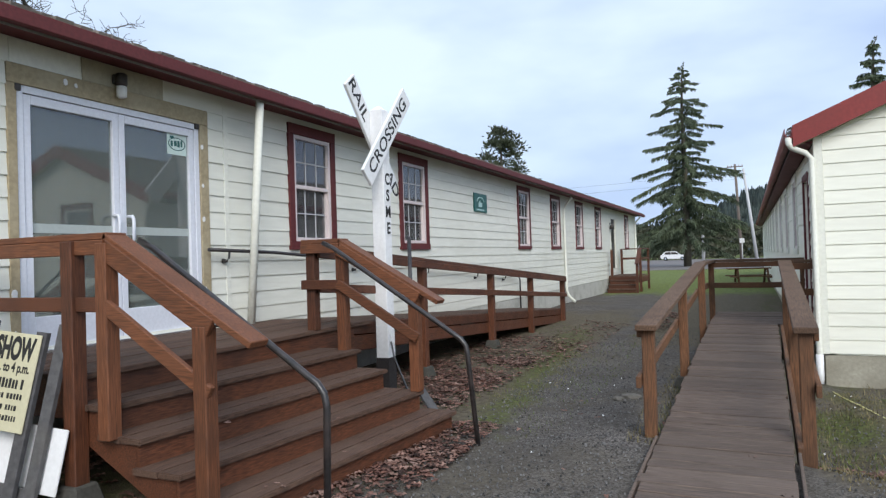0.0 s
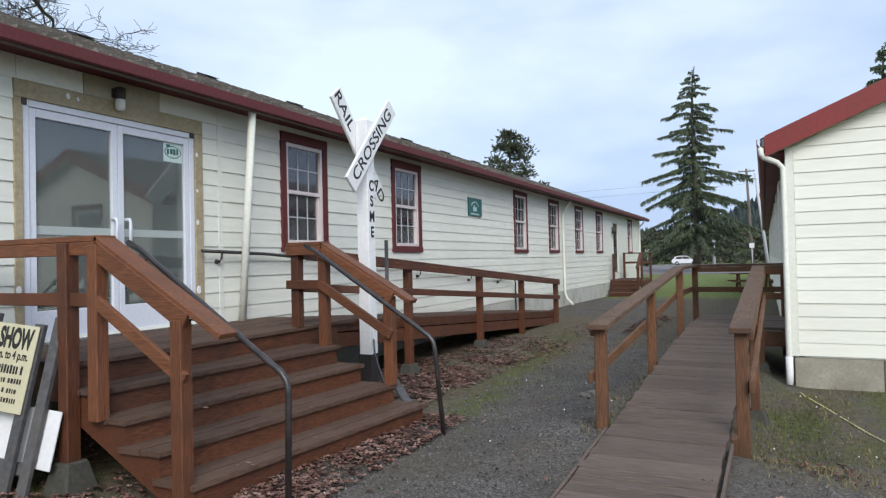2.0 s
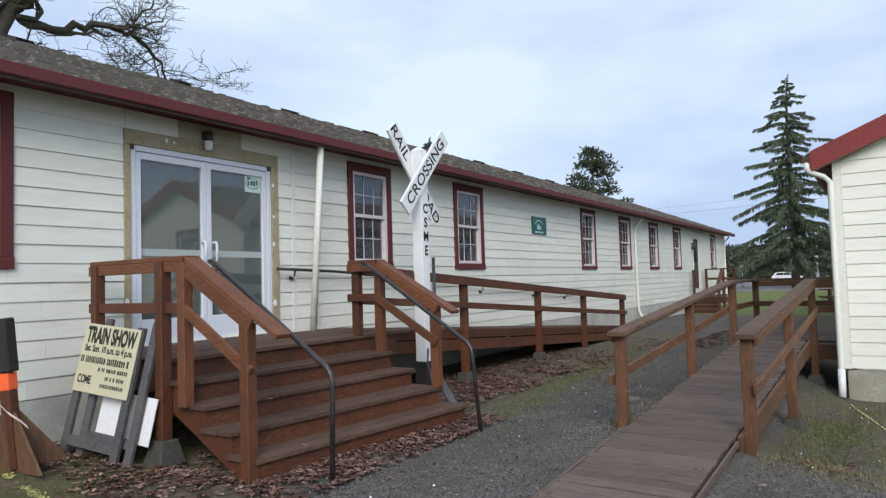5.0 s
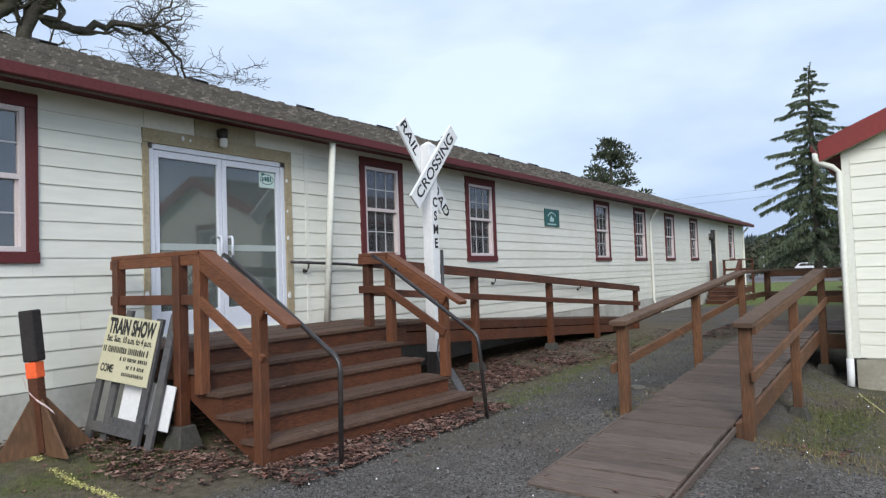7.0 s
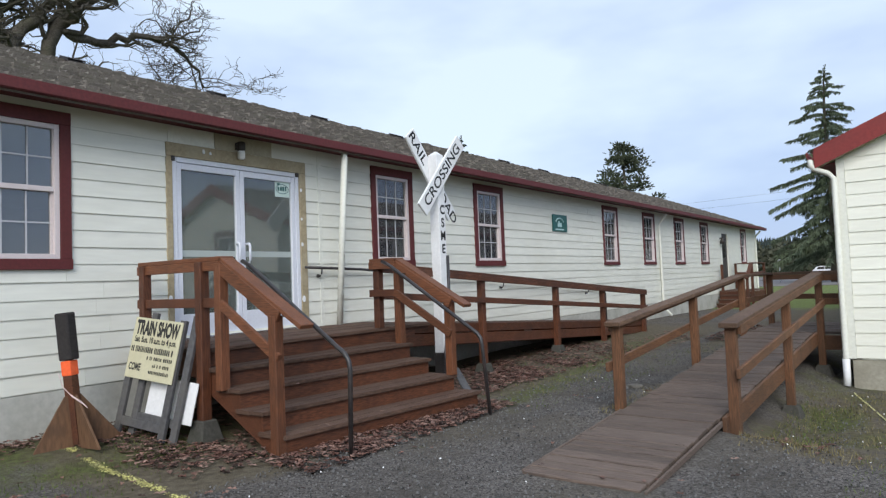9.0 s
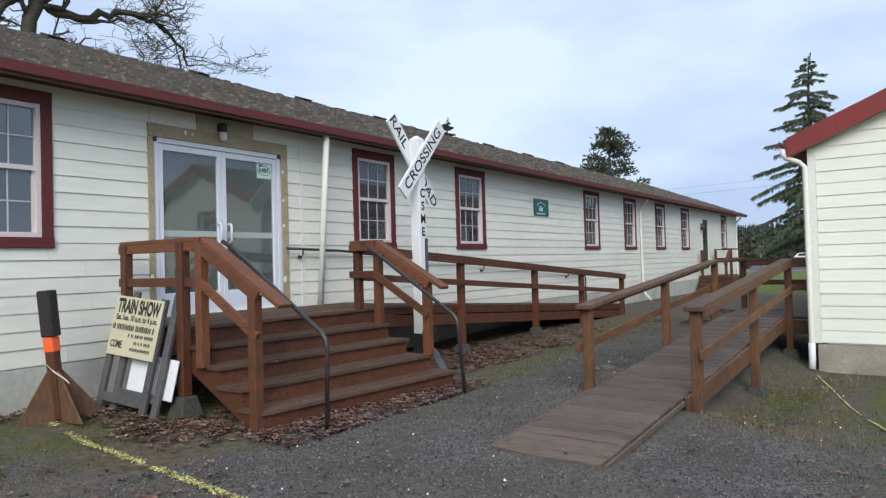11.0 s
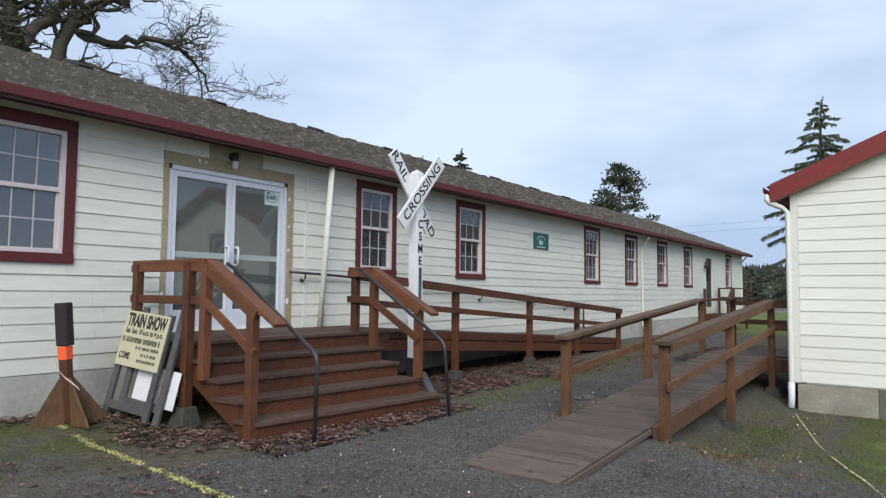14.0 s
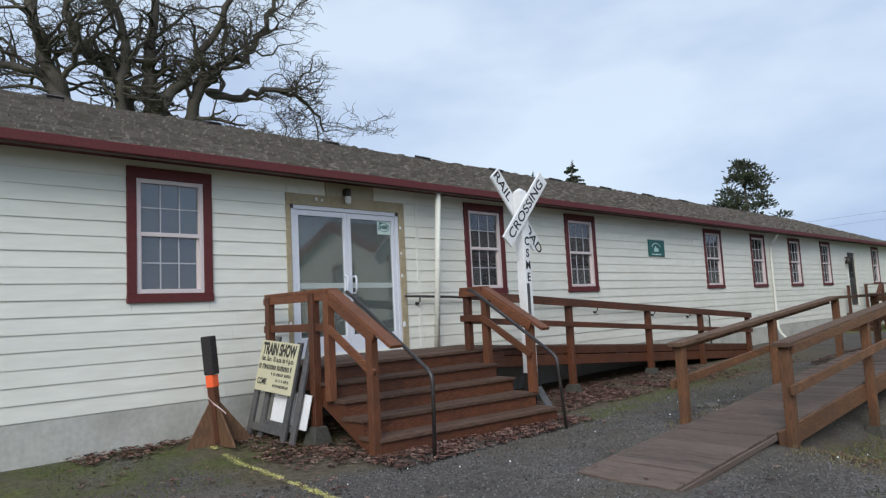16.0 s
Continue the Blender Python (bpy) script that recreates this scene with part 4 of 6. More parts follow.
    gut = [(xe - 0.10, ze - 0.03), (xe - 0.10, ze - 0.10), (xe - 0.07, ze - 0.15), (xe - 0.003, ze - 0.15), (xe - 0.003, ze - 0.03), (xe - 0.012, ze - 0.03), (xe - 0.012, ze - 0.135), (xe - 0.066, ze - 0.135), (xe - 0.09, ze - 0.095), (xe - 0.09, ze - 0.03)]
    part("gutter", prism(gut, "y", y0 - 0.01, y1), RED, bld, "red metal gutter")
    downspout(bld, [(xe - 0.05, yc - 0.18, ze - 0.14), (xe - 0.05, yc - 0.18, ze - 0.22), (xe - 0.02, yc - 0.16, ze - 0.27), (xc - 0.12, yc - 0.08, ze - 0.34), (xc - 0.048, yc - 0.07, ze - 0.42), (xc - 0.045, yc - 0.07, 0.16), (xc - 0.045, yc - 0.075, 0.12)], 0.038)
    part("downspout_end", tube([(xc - 0.045, yc - 0.075, 0.14), (xc - 0.045, yc - 0.085, -0.1), (xc - 0.05, yc - 0.11, -0.23)], 0.047, 8), WHITE, bld, "white plastic downspout end")


left_building()
right_building()


# ---- timber porch and ramps ----


def cap_rail(parent, pts, mat_, w=0.15, h=0.042, name="rail_cap", lab=""):
    for a, b in zip(pts, pts[1:]):
        part(name, beam(a, b, w, h), mat_, parent, lab)


def post(parent, x, y, z0, z1, mat_, s=0.092):
    return part("post", box(x - s / 2, x + s / 2, y - s / 2, y + s / 2, z0, z1, 0.006), UPRIGHT[mat_], parent)


def pier(parent, x, y, z0, z1):
    bm = bmesh.new()
    a = [bm.verts.new((x + sx * 0.13, y + sy * 0.13, z0)) for sx, sy in ((-1, -1), (1, -1), (1, 1), (-1, 1))]
    b = [bm.verts.new((x + sx * 0.08, y + sy * 0.08, z1)) for sx, sy in ((-1, -1), (1, -1), (1, 1), (-1, 1))]
    bm.faces.new(b)
    for i in range(4):
        bm.faces.new((a[i], a[(i + 1) % 4], b[(i + 1) % 4], b[i]))
    bmesh.ops.bevel(bm, geom=list(bm.edges), offset=0.012, segments=1, affect="EDGES")
    part("pier_block", bm, PIER, parent, "dark mossy concrete pier block")


DZ = 0.868


def porch():
    th = thing("porch", "red brown stained timber porch with five steps and railings", "porch")
    xf = -3.93
    rng = random.Random(5)
    x = XW + 0.03
    for k in range(9):
        w = 0.138
        part("deck_board", box(x, x + w, 3.05, 6.6, DZ - 0.038, DZ + rng.uniform(-0.002, 0.003), 0.005), TREAD, th)
        x += 0.143
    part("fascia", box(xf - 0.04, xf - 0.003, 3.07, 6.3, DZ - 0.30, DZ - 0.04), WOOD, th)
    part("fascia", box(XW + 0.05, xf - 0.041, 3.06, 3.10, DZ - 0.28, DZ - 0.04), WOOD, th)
    # unseen ledger and joists, added to block light in the space under the deck
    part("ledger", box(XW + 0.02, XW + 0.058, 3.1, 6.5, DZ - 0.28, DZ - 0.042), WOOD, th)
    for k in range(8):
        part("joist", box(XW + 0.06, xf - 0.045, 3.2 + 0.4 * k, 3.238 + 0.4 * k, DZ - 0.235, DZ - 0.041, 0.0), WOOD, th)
    # steps, slightly out of square: nose at each end and height
    steps = [(-3.66, -3.45, 0.690), (-3.37, -3.17, 0.515), (-3.06, -2.80, 0.340), (-2.76, -2.50, 0.165)]
    a, b = 3.05, 5.66
    bl, br = -3.95, -3.93
    for i, (l, r, z) in enumerate(steps):
        e = 0.04 if i == 3 else 0.0
        ml, mr = bl + (l - bl) * 0.48, br + (r - br) * 0.48
        part("tread", prism([(bl - 0.03, a), (ml, a), (mr, b + e), (br - 0.03, b + e)], "z", z - 0.038, z), TREAD, th)
        nose = prism([(ml + 0.006, a), (l, a), (r, b + e), (mr + 0.006, b + e)], "z", z - 0.039, z - 0.001)
        bmesh.ops.bevel(nose, geom=list(nose.edges), offset=0.007, segments=2, affect="EDGES")
        part("tread", nose, TREAD, th)
        up = DZ - 0.04 if i == 0 else z + 0.137
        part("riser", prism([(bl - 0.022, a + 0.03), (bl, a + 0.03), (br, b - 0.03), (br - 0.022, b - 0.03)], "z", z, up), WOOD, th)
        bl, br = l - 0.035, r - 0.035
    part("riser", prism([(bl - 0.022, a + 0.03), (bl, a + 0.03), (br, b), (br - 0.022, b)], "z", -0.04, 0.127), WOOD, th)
    for y, k in ((a + 0.05, 0), (b - 0.05, 1), (4.3, 0.5)):
        n = [p[0] + (p[1] - p[0]) * k - 0.06 for p in steps]
        prof = [(-3.95, DZ - 0.38), (n[3] - 0.16, -0.03), (n[3], -0.03), (n[3], 0.12), (n[2], 0.12), (n[2], 0.295), (n[1], 0.295), (n[1], 0.47), (n[0], 0.47), (n[0], 0.645), (-3.95, 0.645)]
        part("stringer", prism(prof, "y", y - 0.02, y + 0.02), WOOD, th)
    # railings on both sides
    for y, left in ((3.09, True), (5.6, False)):
        if left:
            post(th, -4.88, y - 0.065, 0.62, 1.70, WOOD)
            post(th, -3.88, y - 0.065, 0.2, 1.70, WOOD, 0.1)
        else:
            post(th, -3.94, y, DZ, 1.70, WOOD, 0.095)
        post(th, -3.60, y - (0.05 if left else 0), 0.50, 1.68, WOODL, 0.095)
        post(th, -2.84, y - (0.05 if left else 0), 0.0 if left else 0.338, 1.19, WOODL, 0.095)
        x0 = -5.0 if left else -4.02
        xl = -2.50 if left else -2.58
        cap_rail(th, [(x0, y, 1.722), (-3.57, y, 1.722)], WOODL, 0.15)
        cap_rail(th, [(-3.60, y, 1.722), (xl, y, 1.722 - (xl + 3.60) * 0.572)], WOODL, 0.15)
        part("rail", beam((x0, y - 0.07, 1.655), (-3.59, y - 0.07, 1.655), 0.036, 0.09), WOODL, th)
        part("rail", beam((-3.59, y - 0.07, 1.645), (-2.77, y - 0.07, 1.645 - 0.82 * 0.572), 0.036, 0.12), WOODL, th)
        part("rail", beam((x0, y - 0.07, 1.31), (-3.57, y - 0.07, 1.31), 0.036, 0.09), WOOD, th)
        part("rail", beam((-3.61, y - 0.075, 1.32), (-2.78, y - 0.075, 1.32 - 0.83 * 0.60), 0.036, 0.09), WOODL, th)
    pier(th, -3.88, 3.03, 0.0, 0.21)
    pier(th, -4.9, 5.2, -0.02, 0.3)
    # black metal handrails
    for y in (3.30, 5.32):
        pts = [(-3.62, y, 1.70), (-3.50, y, 1.645), (-2.36, y, 0.905), (-2.28, y, 0.855), (-2.235, y, 0.80), (-2.22, y, 0.73), (-2.24 if y < 4 else -2.15, y, -0.03)]
        h = part("handrail", tube(pts, 0.021, 10), BLACK, th, "black painted steel handrail")
        for xx in (-3.42, -2.86):
            zz = 1.645 - (xx + 3.5) * 0.649
            s = -1 if y < 4 else 1
            part("bracket", tube([(xx, y, zz - 0.015), (xx, y + s * 0.12, zz - 0.05), (xx, y + s * 0.24, zz - 0.05)], 0.008, 6), BLACK, h)


porch()


def side_ramp():
    th = thing("wheelchair_ramp", "red brown timber ramp with railing along the siding", "ramp")
    ya, yb, za, zb = 6.61, 15.25, 0.855, 0.30
    zz = lambda y: za + (zb - za) * (y - ya) / (yb - ya)
    y, rng = ya, random.Random(2)
    while y < yb - 0.1:
        d = part("deck_board", beam((XW + 0.05, y + 0.07, zz(y) - 0.02 + rng.uniform(0, 0.003)), (-4.02, y + 0.07, zz(y) - 0.02), 0.138, 0.036), TREAD, th)
        y += 0.143
    part("fascia", beam((-3.995, 6.2, zz(6.2) - 0.07), (-3.995, yb, zz(yb) - 0.07), 0.04, 0.13), WOOD, th)
    part("fascia", beam((-4.005, 6.2, zz(6.2) - 0.232), (-4.005, yb, zz(yb) - 0.232), 0.04, 0.165), WOOD, th)
    part("end_fascia", box(XW + 0.05, -4.02, yb, yb + 0.04, -0.02, zb - 0.02), WOOD, th)
    rail = lambda y: 1.675 - 0.0685 * (y - 5.6)
    for y, z0 in ((7.98, 0.12), (10.5, 0.15), (12.66, 0.0), (15.08, 0.0)):
        post(th, -3.94, y, z0, rail(y) - 0.02, WOOD, 0.1)
        if y < 12:
            pier(th, -3.94, y, -0.05, z0 + 0.02)
    cap_rail(th, [(-3.95, 5.55, rail(5.55)), (-3.95, 15.22, rail(15.22))], WOOD, 0.14)
    part("rail", beam((-3.872, 5.6, rail(5.6) - 0.065), (-3.872, 15.15, rail(15.15) - 0.065), 0.036, 0.085), WOOD, th)
    part("rail", beam((-3.87, 5.6, rail(5.6) - 0.40), (-3.87, 15.15, rail(15.15) - 0.40), 0.036, 0.09), WOOD, th)
    for y in (7.2, 9.4, 11.7, 14.0):
        part("joist", box(XW + 0.06, -4.03, y, y + 0.04, zz(y) - 0.22, zz(y) - 0.05), WOOD, th)


side_ramp()


def wall_handrail():
    th = thing("handrail", "black steel handrail bracketed to the siding", "handrail")
    z = lambda y: 1.69 - 0.064 * (y - 5.45)
    pts = [(-5.11, 5.45, 1.69), (-5.11, 6.5, 1.655), (-5.11, 15.3, z(15.3)), (-5.11, 15.55, z(15.5) - 0.02), (-5.11, 15.62, z(15.5) - 0.1), (-5.11, 15.62, 0.1)]
    part("rail", tube(pts, 0.02, 8), BLACK, th)
    for y in (5.75, 8.3, 10.6, 12.9, 14.6):
        part("bracket", tube([(-5.11, y, z(y)), (-5.12, y, z(y) - 0.07), (-5.15, y, z(y) - 0.10), (-5.20, y, z(y) - 0.10)], [0.012, 0.012, 0.016, 0.03], 8), BLACK, th)


wall_handrail()
rod = thing("marker_rod", "slim black steel rod beside the step railing", "rod", (-2.98, 5.80, 0))
part("shaft", tube([(0, 0, -0.05), (0, 0, 1.74)], 0.02, 8), BLACK, rod)


def yard_ramp():
    th = thing("wooden_ramp", "weathered brown plank ramp with railings up to a landing", "ramp")
    ya, yb, zt = 3.58, 10.55, 0.46
    top = lambda y: 0.012 + (zt - 0.012) * min(1, (y - ya) / (yb - ya))
    rng = random.Random(6)
    y = ya
    while y < 12.6:
        w = 0.142 + rng.uniform(-0.003, 0.003)
        gap = rng.uniform(0.005, 0.011)
        l, r = -0.645 + rng.uniform(-0.012, 0.012), 0.255 + rng.uniform(-0.01, 0.01)
        if y > yb:
            r = 0.78
        z0, z1 = top(y), top(y + w)
        dz = rng.uniform(-0.005, 0.005)
        part("plank", beam((l, y + w / 2, (z0 + z1) / 2 - 0.019 + dz), (r, y + w / 2, (z0 + z1) / 2 - 0.019 + dz), w - gap, 0.038, 0.005, (rng.uniform(-0.008, 0.008), -(z1 - z0) / w, 1)), PLANK, th)
        y += w
    # side boards
    for x, y0 in ((-0.622, 5.4), (0.30, 5.45)):
        low = 0.165 if x < 0 else 0.085
        part("stringer", beam((x, y0, top(y0) - low), (x, yb, zt - low), 0.038, 0.24 if x < 0 else 0.19), RAILW, th)
    part("edge_strip", beam((0.290, ya, top(ya) - 0.032), (0.290, 5.4, top(5.4) - 0.032), 0.022, 0.05), PLANK, th)
    part("stringer", box(-0.68, -0.642, yb, 12.66, zt - 0.25, zt - 0.04), RAILW, th)
    part("stringer", box(0.30, 0.77, yb - 0.02, yb + 0.018, zt - 0.25, zt - 0.04), RAILW, th)
    cap = lambda y: 0.95 + 0.0785 * (min(y, 10.5) - 5.6)
    for x, ys in ((-0.72, (5.62, 8.08, 10.58, 12.6)), (0.36, (5.60, 8.06, 10.52))):
        for k, yy in enumerate(ys):
            g = ground_z(x, yy)
            z0 = g - 0.03 if k == 0 else g + 0.02
            post(th, x, yy, z0, cap(yy) - 0.02, RAILW, 0.092)
            if k and yy < 12:
                pier(th, x, yy, g - 0.06, g + 0.11)
        s = 1 if x > 0 else -1
        cap_rail(th, [(x, 5.5, cap(5.5)), (x, 10.52, cap(10.52))], CAPW, 0.16, 0.045)
        part("rail", beam((x + s * 0.068, 5.6, cap(5.6) - 0.05), (x + s * 0.068, 10.5, cap(10.5) - 0.05), 0.036, 0.085), RAILW, th)
        part("rail", beam((x + s * 0.068, 5.5, cap(5.5) - 0.42), (x + s * 0.068, 10.6, cap(10.6) - 0.42), 0.036, 0.09), RAILW, th)
    zc = cap(11)
    cap_rail(th, [(-0.72, 10.5, zc), (-0.72, 12.67, zc)], CAPW, 0.16, 0.045)
    cap_rail(th, [(-0.80, 12.6, zc + 0.001), (0.77, 12.6, zc + 0.001)], CAPW, 0.16, 0.045)
    cap_rail(th, [(0.29, 10.53, zc), (0.76, 10.53, zc)], CAPW, 0.13, 0.045)
    part("rail", box(-0.72, 0.77, 12.52, 12.556, zc - 0.46, zc - 0.37), RAILW, th)
    part("rail", box(-0.72, 0.77, 12.52, 12.556, zc - 0.11, zc - 0.025), RAILW, th)
    part("rail", box(0.36, 0.76, 10.45, 10.486, zc - 0.46, zc - 0.37), RAILW, th)
    part("rail", box(0.36, 0.76, 10.45, 10.486, zc - 0.11, zc - 0.025), RAILW, th)
    part("rail", box(-0.80, -0.764, 10.58, 12.6, zc - 0.46, zc - 0.37), RAILW, th)
    post(th, 0.68, 12.6, -0.2, zc - 0.02, RAILW, 0.1)
    part("edge_strip", beam((-0.665, ya + 0.05, top(ya) - 0.03), (-0.665, 5.5, top(5.5) - 0.03), 0.024, 0.05), PLANK, th)
    # the whole run stands a little out of square to the buildings
    th.matrix_world = Matrix.Translation((0, 10.6, 0)) @ Matrix.Rotation(radians(-1.15), 4, "Z") @ Matrix.Translation((0, -10.6, 0))


yard_ramp()


def far_porch():
    th = thing("porch", "small red brown timber porch at the far door", "porch")
    y0, y1, x1, z = 27.2, 29.6, -3.95, 0.62
    x = XW + 0.04
    while x < x1 - 0.1:
        part("deck_board", box(x, x + 0.138, y0, y1, z - 0.038, z, 0), TREAD, th)
        x += 0.143
    part("fascia", box(x1 - 0.03, x1, y0, y1, z - 0.28, z - 0.04), WOOD, th)
    part("fascia", box(XW + 0.05, x1 - 0.03, y0 - 0.02, y0, z - 0.28, z - 0.04), WOOD, th)
    for px, py in ((x1, y0 + 0.05), (x1, y1 - 0.05), (-5.05, y1 - 0.05), (-5.05, y0 + 0.05), (x1, y0 - 0.85)):
        post(th, px, py, -0.02, 1.66 if py > y0 - 0.5 else 1.12, WOOD)
    cap_rail(th, [(-5.1, y1 - 0.05, 1.681), (x1 - 0.07, y1 - 0.05, 1.681)], WOOD, 0.14)
    part("rail", beam((-5.1, y1 - 0.05, 1.28), (x1 - 0.02, y1 - 0.05, 1.28), 0.036, 0.09), WOOD, th)
    cap_rail(th, [(x1, y1, 1.68), (x1, y0, 1.68), (x1, y0 - 0.95, 1.09)], WOOD, 0.14)
    part("rail", beam((x1, y1, 1.28), (x1, y0, 1.28), 0.036, 0.09), WOOD, th)
    for k in range(3):
        part("tread", box(XW + 0.1, x1 - 0.05, y0 - 0.28 * (k + 1), y0 - 0.28 * k + 0.02, z - 0.16 * (k + 1) - 0.04, z - 0.16 * (k + 1), 0), TREAD, th)
        part("riser", box(XW + 0.12, x1 - 0.07, y0 - 0.28 * (k + 1) + 0.03, y0 - 0.28 * (k + 1) + 0.05, z - 0.16 * (k + 2), z - 0.16 * (k + 1) - 0.041, 0), WOOD, th)


far_porch()


# ---- railway crossing sign ----


def crossing_sign():
    th = thing("crossing_sign", "white timber crossbuck sign with black lettering beside the ramp", "sign")
    x, y, h = -3.79, 6.72, 0.078
    bm = box(x - h, x + h, y - h, y + h, 0.30, 3.20, 0.008)
    bmesh.ops.create_cone(bm, cap_ends=True, segments=4, radius1=h * 1.3, radius2=0.02, depth=0.05, matrix=pose(x, y, 3.222, 0, 0, 45))
    p = part("post", bm, WHITE, th)
    part("post_foot", box(x - h - 0.006, x + h + 0.006, y - h - 0.006, y + h + 0.006, -0.05, 0.45, 0.006), FOAM, th, "blackened base of the post")
    face = lambda dx: Matrix(((0, 0, 1, dx), (1, 0, 0, y), (0, 1, 0, 2.92), (0, 0, 0, 1)))
    for text, ang, dx, parts_ in (("CROSSING", 48, x + h + 0.02, (("CROSSING", 0.0),)), ("ROAD", -50, x - h - 0.02, (("RAIL", -0.46), ("ROAD", 0.48)))):
        m = face(dx) @ Matrix.Rotation(radians(ang), 4, "Z")
        b = box(-0.71, 0.71, -0.115, 0.115, -0.018, 0.018, 0.005)
        bmesh.ops.transform(b, matrix=m, verts=b.verts)
        bd = part("board", b, WHITE, th)
        for word, off in parts_:
            sz = 0.20 if word == "CROSSING" else 0.195
            lettering("letters", word, sz, m @ Matrix.Translation((off, 0.0, 0.019)), INK, bd, 0.0015, (1.27, 1.0), 0.01)
    for k, ch in enumerate("CSME"):
        m = Matrix(((0, 0, 1, x + h), (1, 0, 0, y + 0.005), (0, 1, 0, 2.42 - 0.182 * k), (0, 0, 0, 1)))
        lettering("letter", ch, 0.175, m @ Matrix.Translation((0, 0, 0.001)), INK, p, 0.0015, (0.85, 1.0), 0.03)
    part("wire", tube([(x + 0.085, y, 0.75), (x + 0.13, y - 0.12, 0.72), (x + 0.2, y - 0.16, 0.6)], 0.006, 6), WHITE, th)


crossing_sign()
off = thing("board_offcut", "dark grey board offcut leaning by the steps", "board", (-2.92, 5.88, 0.0))
part("board", beam((0.2, -0.02, 0.0), (-0.12, 0.06, 0.36), 0.11, 0.025), GREYW, off)
cab = thing("cable", "black cable hanging down beside the steps", "cable")
part("cord", tube([(-3.72, 6.72, 0.62), (-3.45, 6.3, 0.5), (-3.15, 5.95, 0.32), (-2.95, 5.78, 0.12), (-2.80, 5.76, 0.02)], 0.012, 6), BLACK, cab)


def flat_rock(x, y, w, d, h, seed):
    """A broken flat stone bedded in the gravel."""
    th = thing("rock", "flat grey broken stone lying on gravel", "rock", (x, y, ground_z(x, y)), 0, "stones by the ramp")
    rng = random.Random(seed)
    bm = bmesh.new()
    bmesh.ops.create_icosphere(bm, subdivisions=2, radius=1.0)
    for v in bm.verts:
        k = 1 + 0.22 * noise.noise(v.co * 1.7 + Vector((seed, 0, 0))) + rng.uniform(-0.05, 0.05)
        v.co = Vector((v.co.x * w * k, v.co.y * d * k, max(-0.3, min(0.75, v.co.z)) * h * k))
    part("stone", bm, BLOCK, th)


flat_rock(-1.2, 7.05, 0.11, 0.07, 0.04, 3)
flat_rock(-1.3, 6.94, 0.06, 0.05, 0.03, 5)


# ---- leaning sign frames and marker ----


def notice_frame():
    """An A-frame board folded flat and leaning: built flat in its own plane, then tipped back."""
    th = thing("notice_board", "grey timber sign frame with pale yellow poster leaning on porch", "sign", (-4.22, 2.67, 0.03))
    base = Matrix.Translation((-4.415, 2.655, 0.085)) @ Matrix.Rotation(radians(9.7), 4, "Z") @ Matrix.Rotation(radians(-10.9), 4, "X") @ Matrix.Rotation(radians(5.8), 4, "Y")
    th.matrix_world = Matrix.Identity(4)

    def bar(name, u0, u1, d0, d1, v0, v1, m=GREYW, parent=th, lab=""):
        bm = box(u0, u1, d0, d1, v0, v1, 0.004)
        bmesh.ops.transform(bm, matrix=base, verts=bm.verts)
        return part(name, bm, m, parent, lab)

    bar("leg", -0.345, -0.265, 0, 0.038, -0.02, 1.10)
    bar("leg", 0.265, 0.345, 0, 0.038, -0.02, 1.12)
    bar("crossbar", -0.265, 0.265, 0.003, 0.035, 0.06, 0.145)
    bar("crossbar", -0.265, 0.265, 0.003, 0.035, 1.02, 1.09)
    bar("rear_leg", -0.20, -0.12, 0.05, 0.088, -0.02, 1.16)
    bar("rear_leg", 0.37, 0.45, 0.05, 0.088, -0.03, 1.18)
    bar("crossbar", -0.12, 0.37, 0.053, 0.085, 0.12, 0.20)
    bar("panel", -0.08, 0.555, 0.10, 0.115, 0.17, 0.56, WHITE, th, "white blank panel behind the frame")
    po = bar("poster", -0.335, 0.33, -0.016, -0.004, 0.512, 1.10, POSTER, th, "pale yellow poster with black lettering")
    face = base @ Matrix(((1, 0, 0, 0), (0, 0, -1, -0.0165), (0, 1, 0, -0.08), (0, 0, 0, 1)))
    lettering("title", "TRAIN SHOW", 0.125, face @ Matrix.Translation((0, 1.078, 0)), INK, po, 0.001, (0.76, 1.5), 0.045)
    tagged(lettering("hours", "Sat. Sun. 10 a.m. to 4 p.m.", 0.066, face @ Matrix.Translation((0, 0.968, 0)), INK, po, 0.001, (0.84, 1.2), 0.03), kind="stuff")
    tagged(lettering("invitation", "COME", 0.07, face @ Matrix.Translation((-0.215, 0.70, 0)), INK, po, 0.001, (0.85, 1.4), 0.03), kind="stuff")
    rng = random.Random(3)
    for v, u0, u1, hh in ((0.795, -0.28, 0.33, 0.056), (0.722, -0.04, 0.32, 0.034), (0.655, 0.06, 0.30, 0.032), (0.592, 0.02, 0.31, 0.032)):
        bm, u = bmesh.new(), u0
        while u < u1 - 0.02:
            w = min(rng.uniform(0.009, 0.019), u1 - u)
            add_box(bm, u - 0.03, u + w - 0.03, -0.018, -0.0164, v - hh * 0.5, v + hh * rng.uniform(0.4, 0.55))
            u += w + (0.026 if rng.random() < 0.18 else 0.009)
        bmesh.ops.transform(bm, matrix=base, verts=bm.verts)
        tagged(part("print", bm, INK, po), kind="stuff")


notice_frame()


